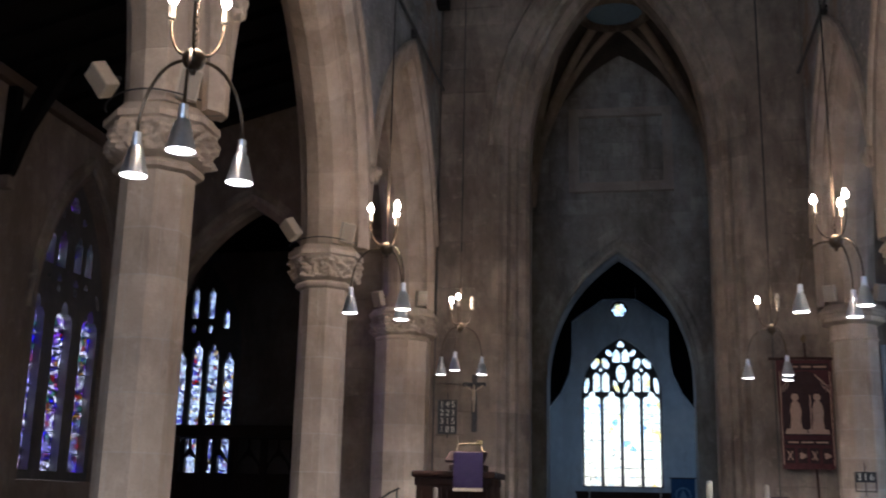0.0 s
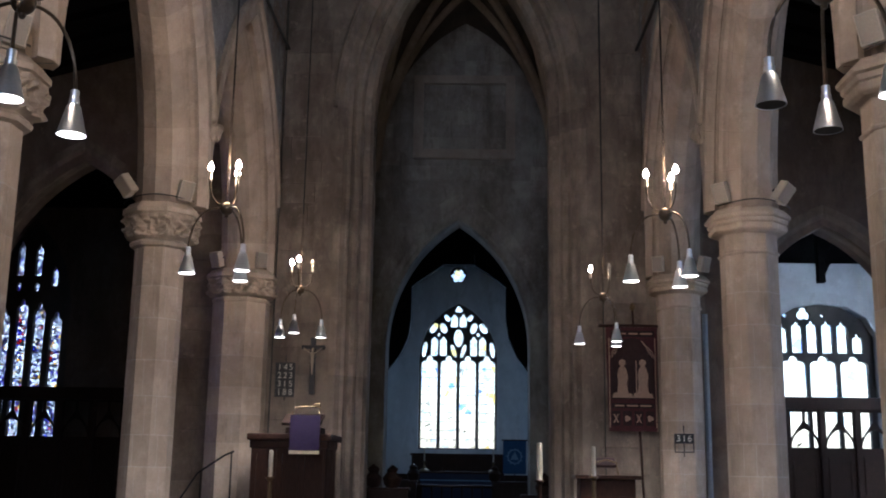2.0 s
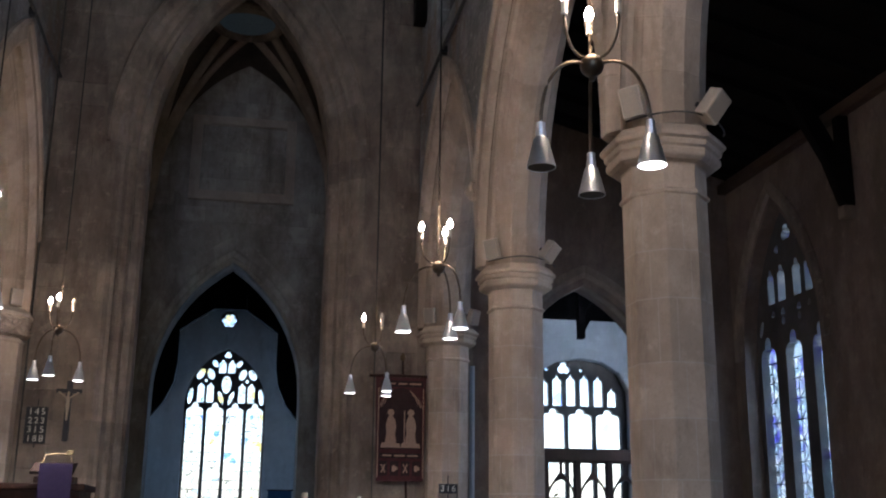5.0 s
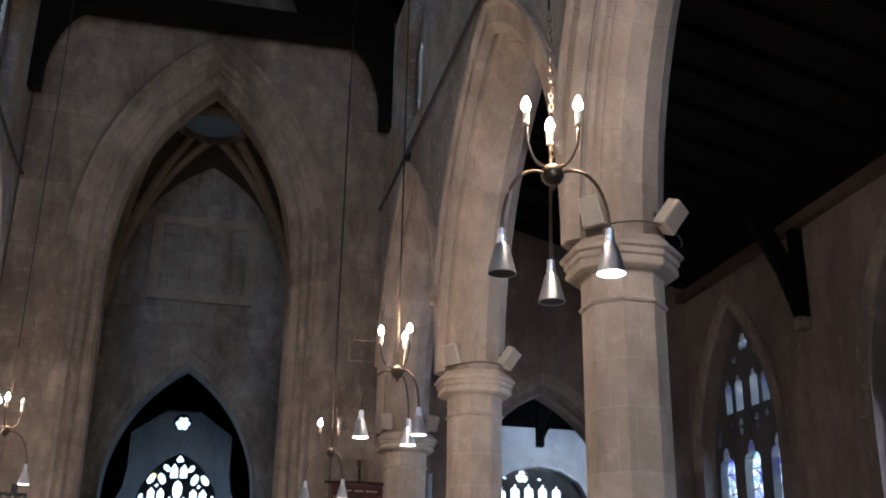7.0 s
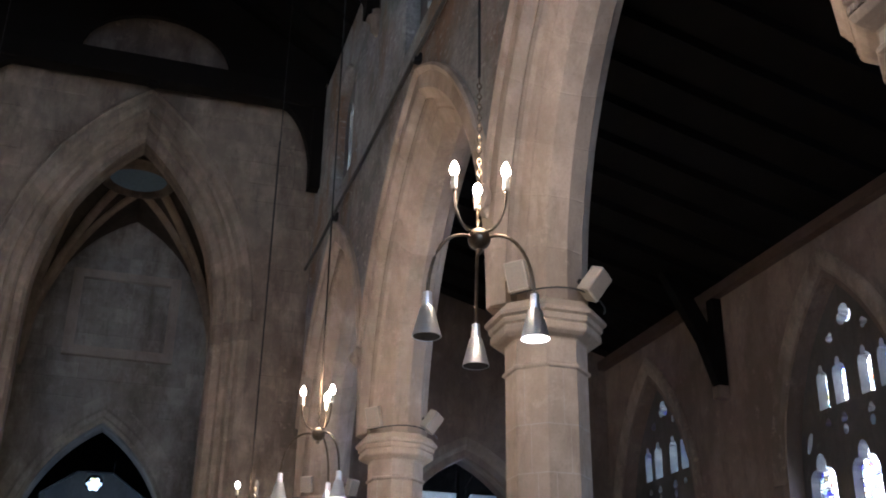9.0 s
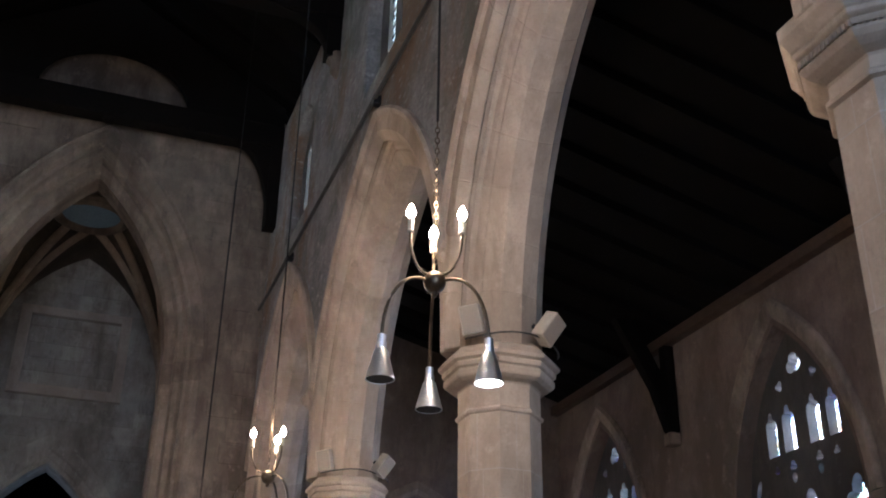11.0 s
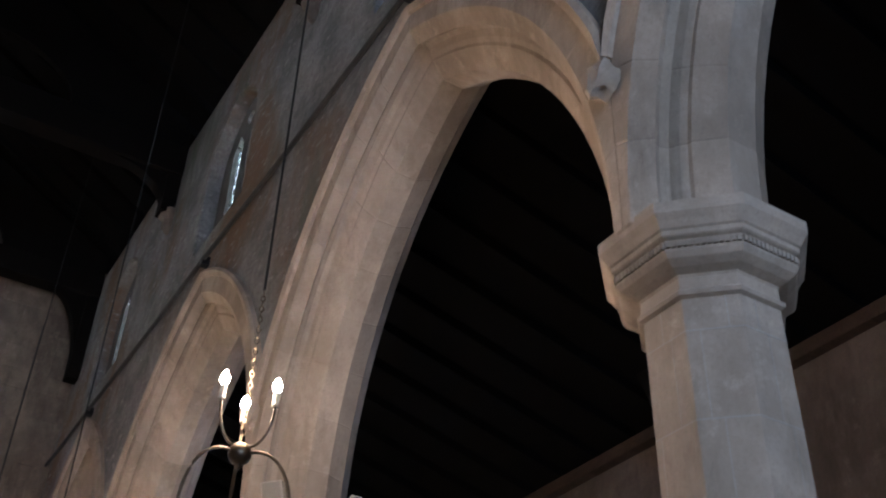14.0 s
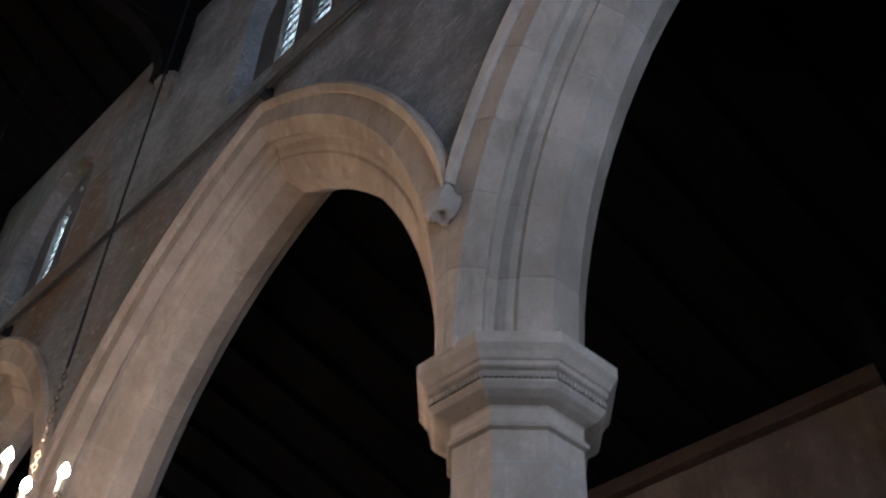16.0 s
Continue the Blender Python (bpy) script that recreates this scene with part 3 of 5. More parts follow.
# ---- the tower: walls, blocked opening, ribbed vault ----
TW, TE = AXIS - 2.2, AXIS + 2.2
ashlar_wall("wall_tower_north", M_TOWER, EAST + 1.3, TOWER_EAST, 0, 15, TW - 0.8, TW, PX, [], label="plain tower side wall of dark ashlar", category="wall")
ashlar_wall("wall_tower_south", M_TOWER, EAST + 1.3, TOWER_EAST, 0, 15, TE, TE + 0.8, PX, [], label="plain tower side wall of dark ashlar", category="wall")
CMID, CHALF, CSPRING, CRISE = -0.39, 1.72, 4.45, 3.1
tower_e = ashlar_wall("wall_tower_east", M_TOWER, TW - 0.8, TE + 0.8, 0, 15, TOWER_EAST, TOWER_EAST + 1.0, PY,
                      [[(CMID - CHALF, -0.1)] + arch_line(CMID, CHALF, CSPRING, CRISE, 14) + [(CMID + CHALF, -0.1)]],
                      label="dark ashlar wall over the chancel arch", category="wall")
C_RIM = [(0.55, 0.01), (0.55, -0.05), (0.30, -0.05), (0.24, -0.02), (0.12, -0.03), (-0.01, 0.06), (-0.01, 0.5), (0.1, 0.5)]
for side in (-1, 1):
    for k in range(8):
        part("voussoir", swept(CMID, CHALF, CSPRING, CRISE, side, k / 8, (k + 1) / 8, C_RIM, lambda u, z, d: (u, TOWER_EAST + d, z), 2, 0.01), M_TOWER, tower_e)
frame_bm = plate(rect(-1.55, 0.97, 9.05, 11.2), [rect(-1.31, 0.74, 9.28, 11.0)], TOWER_EAST - 0.16, TOWER_EAST, PY)
part("blocked_opening_frame", frame_bm, M_MORTAR, tower_e, "dressed stone frame of a blocked opening")
rng = random.Random(4)


def courses(parent, mat, u0, u1, z0, z1, d, put, keep, height=0.36, long=0.8, proud=0.01):
    """Squared blocks laid in courses, each a little proud of its wall."""
    z = z0
    while z < z1 - 0.05:
        h = min(height * rng.uniform(0.85, 1.15), z1 - z)
        u = u0 - rng.uniform(0, long * 0.6)
        while u < u1:
            w = long * rng.uniform(0.6, 1.3)
            a, b = max(u, u0) + 0.004, min(u + w, u1) - 0.004
            if b - a > 0.08 and keep(a, b, z, z + h):
                p = proud * rng.uniform(0.4, 1.5)
                bm = bmesh.new()
                f = [bm.verts.new(put(x, y, d)) for x, y in rect(a, b, z + 0.004, z + h - 0.004)]
                g = [bm.verts.new(put(x, y, d - p)) for x, y in rect(a + 0.007, b - 0.007, z + 0.011, z + h - 0.011)]
                bm.faces.new(g)
                for i in range(4):
                    bm.faces.new((f[i], f[(i + 1) % 4], g[(i + 1) % 4], g[i]))
                part("stone_block", bm, mat, parent)
            u += w
        z += h


def clear_of_arch(mid, half, spring, rise, out):
    loop = [(mid - half - out, -1)] + arch_line(mid, half, spring, rise, 12, out) + [(mid + half + out, -1)]
    return lambda a, b, z0, z1: not any(inside(p, loop) for p in ((a, z0), (b, z0), (a, z1), (b, z1), ((a + b) / 2, z0)))


vault = bmesh.new()
n = 28
VY0, VY1 = EAST + 1.3, TOWER_EAST
VM, VH, VD = (VY0 + VY1) / 2, 2.2, (VY1 - VY0) / 2


def vault_z(x, y):
    rise = 1.5
    c = (rise * rise - 1) / 2
    p = lambda s: math.sqrt(max(0.0, (1 + c) ** 2 - (s + c) ** 2)) / rise
    sx, sy = min(1, abs(x) / VH), min(1, abs(y) / VD)
    return 8.8 + 3.85 * max(p(sx), p(sy)) + 0.2 * (1 - sx * sx) * (1 - sy * sy)


grid = [[vault.verts.new((AXIS - VH + 2 * VH * i / n, VM - VD + 2 * VD * j / n, vault_z(-VH + 2 * VH * i / n, -VD + 2 * VD * j / n))) for j in range(n + 1)] for i in range(n + 1)]
for i in range(n):
    for j in range(n):
        vault.faces.new((grid[i][j], grid[i + 1][j], grid[i + 1][j + 1], grid[i][j + 1]))
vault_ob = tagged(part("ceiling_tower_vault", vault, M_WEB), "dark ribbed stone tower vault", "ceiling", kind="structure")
ribs = []
for sx in (-1, 1):
    for sy in (-1, 1):
        ribs.append([(AXIS + sx * VH * q, VM + sy * VD * q, vault_z(VH * q, VD * q) - 0.07) for q in [1 - 0.8 * k / 16 for k in range(17)]])
        for qx, qy in ((0.45, 0.0), (0.0, 0.45)):
            ribs.append([(AXIS + sx * VH * (1 - k / 16 * (1 - qx)), VM + sy * VD * (1 - k / 16 * (1 - qy)),
                          vault_z(VH * (1 - k / 16 * (1 - qx)), VD * (1 - k / 16 * (1 - qy))) - 0.06) for k in range(17)])
for line in ribs:
    smooth(part("vault_rib", tube(line, 0.1, 8), M_STONE, vault_ob))
ringr = part("vault_ring", tube([(AXIS - 0.08 + 0.74 * math.cos(math.tau * k / 24), VM + 0.74 * math.sin(math.tau * k / 24), 12.42) for k in range(25)], 0.12, 8), M_ASHLAR, vault_ob)
part("trapdoor", lathe([(0.70, 12.42), (0.70, 12.48)], 24, 0, None, (AXIS - 0.08, VM, 0)), M_PALE, vault_ob, "round pale blue trapdoor in the vault")

# ---- the chancel ----
CW0, CW1 = -3.35, 2.45
chancel_e = ashlar_wall("wall_chancel_east", M_WHITE, CW0 - 0.5, CW1 + 0.5, 0, 10, CHANCEL_EAST, CHANCEL_EAST + 0.8, PY,
                        [opening(-0.535, 1.34, 2.18, 5.2, 1.98), [(-0.57 + 0.3 * math.cos(math.tau * k / 24), 8.18 + 0.3 * math.sin(math.tau * k / 24)) for k in range(24)]], label="pale limewashed east wall", category="wall")
for nm, x0, x1 in (("wall_chancel_north", CW0 - 0.5, CW0), ("wall_chancel_south", CW1, CW1 + 0.5)):
    ashlar_wall(nm, M_WHITE, TOWER_EAST + 1.0, CHANCEL_EAST, 0, 7.0, x0, x1, PX, [], label="pale limewashed side wall", category="wall")
roof_bm = bmesh.new()
for s in (-1, 1):
    box(roof_bm, (-0.05, TOWER_EAST + 0.9, 0), (3.9, CHANCEL_EAST + 0.3, 0.2), Matrix.Translation((-0.45, 0, 9.3)) @ Matrix.Diagonal((s, 1, 1, 1)) @ pose(0, 0, 0, 0, 42, 0))
tagged(part("ceiling_chancel", roof_bm, M_ROOF), "dark boarded chancel roof", "roof", kind="structure")
east_window = tagged(empty("window_east"), "four-light traceried east window with pale glass", "window", kind="structure")
EW = -0.535
lights = [cusped(EW + dx, 0.275, 2.22, 4.98, 0.34) for dx in (-0.99, -0.33, 0.33, 0.99)]
upper = []
for s in (-1, 1):
    upper += [leaf(EW + s * 1.17, 5.57, 0.085, 0.56, s * 0.12), leaf(EW + s * 0.17, 5.52, 0.075, 0.5, -s * 0.3)]
    upper += [cusped(EW + s * (0.68 + e * 0.155), 0.115, 5.36, 5.85, 0.16) for e in (-1, 1)]
    upper += [leaf(EW + s * 0.86, 6.32, 0.12, 0.4, s * 0.55), leaf(EW + s * 0.53, 6.32, 0.12, 0.4, -s * 0.35), foil(EW + s * 0.68, 6.1, 0.07, 4, 4)]
    upper += [cusped(EW + s * 0.155, 0.12, 6.36, 6.62, 0.18), leaf(EW + s * 0.40, 6.68, 0.09, 0.28, -s * 0.6)]
upper += [leaf(EW, 5.98, 0.16, 0.62), foil(EW, 6.98, 0.13, 3, 6, math.pi / 2)]
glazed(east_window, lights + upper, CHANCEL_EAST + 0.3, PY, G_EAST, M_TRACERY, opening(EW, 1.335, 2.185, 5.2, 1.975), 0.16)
bars = bmesh.new()
for k in range(9):
    box(bars, (EW - 1.28, CHANCEL_EAST + 0.36, 2.5 + 0.3 * k), (EW + 1.28, CHANCEL_EAST + 0.38, 2.515 + 0.3 * k))
part("saddle_bars", bars, M_IRON, east_window)
rose = tagged(empty("window_round"), "small quatrefoil gable window with clear glass", "window", kind="structure")
glazed(rose, [foil(-0.57, 8.18, 0.25, 6, 5)], CHANCEL_EAST + 0.3, PY, G_EAST, M_TRACERY, [(-0.57 + 0.298 * math.cos(math.tau * k / 24), 8.18 + 0.298 * math.sin(math.tau * k / 24)) for k in range(24)], 0.12)
tagged(part("baseboard", boxed((CW0, CHANCEL_EAST - 0.06, 0), (CW1, CHANCEL_EAST, 1.35), 0.01), M_WOOD), "dark oak panelling along the chancel wall", "panelling", kind="structure")
# truss with curved braces before the east wall
truss = empty("chancel_truss", (0, 0, 0), "dark arched-brace chancel roof truss", "roof truss")
TM = -0.5
edge = [(1.5, 7.25), (1.5, 6.2), (1.58, 5.6), (1.85, 5.0), (2.25, 4.5), (2.62, 4.2)]
for side in (-1, 1):
    loop = [(TM + side * 2.95, 4.2), (TM + side * 2.95, 7.0), (TM + side * 0.5, 8.83), (TM + side * 0.5, 7.95)] + [(TM + side * x, z) for x, z in edge]
    part("curved_brace", plate(loop, [], 33.0, 33.3, PY), M_ROOF, truss)
part("collar", plate([(TM - 0.495, 7.95), (TM - 0.495, 8.83), (TM, 9.2), (TM + 0.495, 8.83), (TM + 0.495, 7.95)], [], 33.01, 33.29, PY), M_ROOF, truss)

# ---- overcast sky outside the side windows ----
tagged(part("backdrop_south", boxed((13.4, 5.0, -0.3), (13.5, 26.0, 13.0)), M_SKY), "bright overcast sky", "sky", kind="structure")
tagged(part("backdrop_north", boxed((-14.1, 9.0, -0.3), (-14.0, 23.0, 13.0)), M_SKY), "bright overcast sky", "sky", kind="structure")
tagged(part("backdrop_north_east", boxed((-16.0, 27.0, -0.3), (-7.0, 27.1, 13.0)), M_SKY), "bright overcast sky", "sky", kind="structure")

pier = tagged(empty("trim_north_pier"), "broad ashlar pier between the nave and the north chapel", "pier", kind="structure")
z = 0.0
for k in range(20):
    h = (0.46, 0.40, 0.44, 0.38)[k % 4]
    part("pier_stone", boxed((-5.18, EAST - 0.14, z + 0.002), (NORTH - 0.42, EAST - 0.002, z + h - 0.002), 0.006), M_ASHLAR, pier)
    z += h

# ---- aisles and chapels ----
def three_light(name, y, x, out, glass, label, lift=0.0, quarries=False):
    """An aisle window of three lights under a pointed head; out: +1 where the outside lies towards larger x."""
    put = lambda u, z, d: (x + out * d, u, z + lift)
    win = tagged(empty(name), label, "window", kind="structure")
    holes = [cusped(y + s * 0.88, 0.27, 1.95, 4.33, 0.42) for s in (-1, 0, 1)]
    for s in (-1, 1):
        holes += [cusped(y + s * 0.265, 0.13, 5.37, 5.76, 0.22), cusped(y + s * 0.635, 0.115, 5.37, 5.74, 0.22), foil(y + s * 0.27, 5.17, 0.075, 3, 6, math.pi / 2), leaf(y + s * 0.27, 5.01, 0.05, 0.14), foil(y + s * 0.61, 5.17, 0.06, 3, 6, math.pi / 2), foil(y + s * 0.36, 6.3, 0.08, 3, 6, math.pi / 2 + s * 0.5)]
        holes += [leaf(y + s * 1.06, 4.98, 0.05, 0.3, s * 0.4)]
    holes += [foil(y, 6.53, 0.16, 3, 6, math.pi / 2)]
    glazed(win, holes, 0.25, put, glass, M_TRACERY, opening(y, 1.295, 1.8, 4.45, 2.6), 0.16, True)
    bars = bmesh.new()
    for k in range(7):
        a, b = put(y - 1.14, 2.25 + 0.35 * k, 0.36), put(y + 1.14, 2.265 + 0.35 * k, 0.375)
        box(bars, [min(p, q) for p, q in zip(a, b)], [max(p, q) for p, q in zip(a, b)])
    part("saddle_bars", bars, M_IRON, win)
    if quarries:
        for s in (-1, 0, 1):
            cames = bmesh.new()
            u0, u1 = y + s * 0.88 - 0.26, y + s * 0.88 + 0.13
            for k in range(7):
                z0, z1 = 1.9 + 0.35 * k, 2.25 + 0.35 * k
                for p, q in (((u0, z0), (u1, z1)), ((u1, z0), (u0, z1)), ((u1, z0), (u1, z1)), ((u1, (z0 + z1) / 2), (u1 + 0.13, (z0 + z1) / 2))):
                    tube([put(*p, 0.382), put(*q, 0.382)], 0.009, 4, cames)
            part("lead_cames", cames, M_IRON, win)
    rim = [(0.30, -0.03), (0.24, -0.07), (0.10, -0.05), (0.02, 0.02), (0.0, 0.1), (0.3, 0.1)]
    for side in (-1, 1):
        part("hood_mould", swept(y, 1.3, 4.45, 2.65, side, 0.0, 1.0, rim, put, 14), M_ASHLAR, win)
    return win


S_WIN, N_WIN = [11.15, 16.22], [16.38]
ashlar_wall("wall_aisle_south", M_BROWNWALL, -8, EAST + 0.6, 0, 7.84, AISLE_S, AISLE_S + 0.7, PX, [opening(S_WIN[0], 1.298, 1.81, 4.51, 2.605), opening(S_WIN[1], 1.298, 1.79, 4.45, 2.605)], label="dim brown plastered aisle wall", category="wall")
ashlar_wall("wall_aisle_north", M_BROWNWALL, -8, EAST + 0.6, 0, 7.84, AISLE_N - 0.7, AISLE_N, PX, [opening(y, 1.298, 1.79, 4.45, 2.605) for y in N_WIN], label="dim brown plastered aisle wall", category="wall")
three_light("window_south_1", S_WIN[0], AISLE_S, 1, G_PICTURE, "three-light aisle window of bright white and coloured glass", 0.06)
three_light("window_south_2", S_WIN[1], AISLE_S, 1, G_SOUTH, "three-light aisle window of pale blue leaded quarries", 0.0, True)
three_light("window_north_1", N_WIN[0], AISLE_N, -1, G_NORTH, "three-light aisle window of blue and white stained glass")

for nm, wall_x, top_x in (("south", AISLE_S + 0.5, SOUTH + BACK_WALL - 0.02), ("north", AISLE_N - 0.5, NORTH - BACK_WALL + 0.02)):
    bm = bmesh.new()
    lo, hi = 7.86, 9.35
    for y0, y1, dz in ((-8.4, EAST + 0.6, 0.0),):
        vs = [bm.verts.new(p) for p in ((wall_x, y0, lo), (wall_x, y1, lo), (top_x, y1, hi), (top_x, y0, hi), (wall_x, y0, lo + 0.2), (wall_x, y1, lo + 0.2), (top_x, y1, hi + 0.2), (top_x, y0, hi + 0.2))]
        for f in ((0, 1, 2, 3), (4, 5, 6, 7), (0, 1, 5, 4), (1, 2, 6, 5), (2, 3, 7, 6), (3, 0, 4, 7)):
            bm.faces.new([vs[i] for i in f])
    s = 1 if wall_x > top_x else -1
    for k in range(34):      # rafters, in the ceiling's one mesh
        y = -8 + 0.77 * k
        v = Vector((wall_x, y, lo)) - Vector((top_x, y, hi))
        m = Matrix.Translation((top_x, y, hi - 0.07)) @ Matrix.Rotation(math.atan2(hi - lo, abs(v.x)) * s, 4, "Y")
        box(bm, (0 if s > 0 else -v.length, -0.06, -0.07), (v.length if s > 0 else 0, 0.06, 0.07), m)
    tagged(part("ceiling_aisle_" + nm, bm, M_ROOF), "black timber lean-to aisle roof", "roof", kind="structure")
    x = AISLE_S if s > 0 else AISLE_N
    tagged(part("trim_wall_plate_" + nm, boxed((min(x, x - 0.16 * s), -8, 7.69), (max(x, x - 0.16 * s), EAST, 7.87), 0.015), M_PLATE), "brown oak wall plate under the aisle roof", "wall plate", kind="structure")
    for y in (2.9, 8.4, 13.75):
        brace = empty("aisle_roof_brace", (x, y, 0), "black oak wall post and curved brace on a stone corbel", "roof brace", "aisle roof braces")
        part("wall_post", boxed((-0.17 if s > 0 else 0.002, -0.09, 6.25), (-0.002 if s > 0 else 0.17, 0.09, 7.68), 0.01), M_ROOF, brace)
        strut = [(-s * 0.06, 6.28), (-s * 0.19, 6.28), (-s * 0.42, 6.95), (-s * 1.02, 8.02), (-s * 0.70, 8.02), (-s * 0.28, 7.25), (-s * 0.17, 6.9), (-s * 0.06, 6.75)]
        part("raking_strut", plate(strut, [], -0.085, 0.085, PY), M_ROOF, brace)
        part("corbel", boxed((-0.2 if s > 0 else 0, -0.1, 6.05), (0 if s > 0 else 0.2, 0.1, 6.25), 0.03), M_BROWNWALL, brace)

# east ends of the aisles, each with an arch into a chapel
NMID, NHALF = -7.0, 1.8
ashlar_wall("wall_aisle_south_east", M_BROWNWALL, SOUTH + HALF_WALL, AISLE_S + 0.7, 0, 9.6, EAST, EAST + 0.6, PY,
            [[(4.55, -0.1)] + arch_line(6.03, 1.48, 3.55, 2.24, 12) + [(7.51, -0.1)]], label="brown wall with a pointed arch to the chapel", category="wall")
ashlar_wall("wall_aisle_north_east", M_BROWNWALL, AISLE_N - 0.7, NORTH - HALF_WALL, 0, 9.6, EAST, EAST + 0.6, PY,
            [[(NMID - NHALF, -0.1)] + arch_line(NMID, NHALF, 3.9, 2.99, 12) + [(NMID + NHALF, -0.1)]], label="brown wall with a pointed arch to the chapel", category="wall")
for nm, mid, half, spring, rise in (("south", 6.03, 1.48, 3.55, 2.24), ("north", NMID, NHALF, 3.9, 2.99)):
    ring = tagged(empty("trim_chapel_arch_" + nm), "chamfered stone arch round the chapel opening", "arch", kind="structure")
    rim = [(0.34, 0.002), (0.34, -0.04), (0.2, -0.04), (0.12, 0.0), (-0.012, 0.09), (-0.012, 0.3), (0.1, 0.3)]
    for side in (-1, 1):
        for k in range(7):
            part("voussoir", swept(mid, half, spring, rise, side, k / 7, (k + 1) / 7, rim, tower_put, 2, 0.012), M_ASHLAR, ring)

CHAPEL = 24.4
south_holes = [[(6.82, 1.7), (6.82, 4.7), (7.05, 5.12), (7.5, 5.38), (8.05, 5.46), (8.6, 5.38), (9.05, 5.12), (9.28, 4.7), (9.28, 1.7)]]
ashlar_wall("wall_chapel_south_east", M_WHITE, 2.5, 11.5, 0, 6.4, CHAPEL, CHAPEL + 0.6, PY, south_holes, label="pale plastered chapel wall", category="wall")
# The side opening is unseen, added to go with the fill lamp.
ashlar_wall("wall_chapel_south_side", M_WHITE, EAST + 0.6, CHAPEL, 0, 6.4, 11.0, 11.5, PX, [opening(21.0, 0.85, 2.6, 4.6, 1.1)], label="pale plastered chapel wall", category="wall")
ashlar_wall("wall_chapel_south_tower_side", M_WHITE, EAST + 1.3, CHAPEL, 0, 6.4, TE + 0.8, TE + 1.1, PX, [], label="pale plastered chapel wall", category="wall")
tagged(part("ceiling_chapel_south", boxed((3.3, EAST + 0.6, 7.3), (11.5, CHAPEL + 0.7, 7.5)), M_ROOF), "dark chapel roof", "roof", kind="structure")
# Dark sheets, added in place of the dim roof space over the chapel walls.
tagged(part("trim_chapel_gable", boxed((2.5, CHAPEL + 0.1, 6.41), (11.5, CHAPEL + 0.3, 7.3)), M_ROOF), "dark filler sheet added to close the roof space above the chapel wall", "boarding", kind="structure")
for nm, x0, x1 in (("a", 11.0, 11.5), ("b", TE + 0.8, TE + 1.1)):
    tagged(part("trim_chapel_boarding_" + nm, boxed((x0, EAST + 0.6, 6.4), (x1, CHAPEL, 7.3)), M_ROOF), "dark filler sheet added to close the roof space above the chapel wall", "boarding", kind="structure")
post = empty("chapel_roof_brace", (7.75, 23.6, 0), "dark oak roof beam and hanging post before the pale wall", "roof brace")
part("hanging_post", boxed((0.0, -0.1, 5.8), (0.17, 0.1, 7.3), 0.02), M_ROOF, post)
part("brace", plate([(0.175, 6.0), (0.25, 6.15), (0.5, 6.55), (1.0, 7.0), (1.3, 7.25), (1.0, 7.25), (0.5, 6.9), (0.175, 6.35)], [], -0.08, 0.08, PY), M_ROOF, post)
# Unseen side window, added round the fill lamp for the chapel wall.
side_win = tagged(empty("window_chapel_side"), "added unseen two-light window for the chapel wall's fill light", "window", kind="structure")
glazed(side_win, [opening(21.0 + s * 0.4, 0.32, 2.7, 4.6, 0.5, 6) for s in (-1, 1)], 11.2, PX, G_CHAPEL, M_TRACERY, opening(21.0, 0.845, 2.605, 4.6, 1.095), 0.12)
win = tagged(empty("window_chapel_south"), "bright three-light chapel window under a segmental head", "window", kind="structure")
holes = []
for a, b in ((7.14, 7.72), (7.80, 8.42), (8.50, 9.13)):
    holes.append(cusped((a + b) / 2, (b - a) / 2, 1.75, 3.98, 0.24))
for k, top in enumerate((4.98, 5.06, 5.08, 5.08, 5.06, 4.78)):
    holes.append(cusped(7.19 + 0.348 * k, 0.125, 4.32, top - 0.2, 0.18))
holes.append(foil(7.71, 5.24, 0.17, 3, 6, math.pi / 2))
for m in (7.27, 8.15):
    holes.append(foil(m, 5.2, 0.055, 4, 4))
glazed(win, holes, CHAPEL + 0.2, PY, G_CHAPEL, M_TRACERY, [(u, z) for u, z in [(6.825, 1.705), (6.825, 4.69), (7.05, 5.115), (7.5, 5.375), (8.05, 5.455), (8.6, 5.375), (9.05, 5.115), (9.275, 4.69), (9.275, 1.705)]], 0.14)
part("hood_mould", plate([(6.6, 4.6), (6.85, 5.3), (7.4, 5.62), (8.05, 5.72), (8.7, 5.62), (9.25, 5.3), (9.5, 4.6), (9.29, 4.7), (9.06, 5.13), (8.6, 5.39), (8.05, 5.47), (7.5, 5.39), (7.04, 5.13), (6.81, 4.7)], [], CHAPEL - 0.06, CHAPEL, PY), M_WHITE, win)


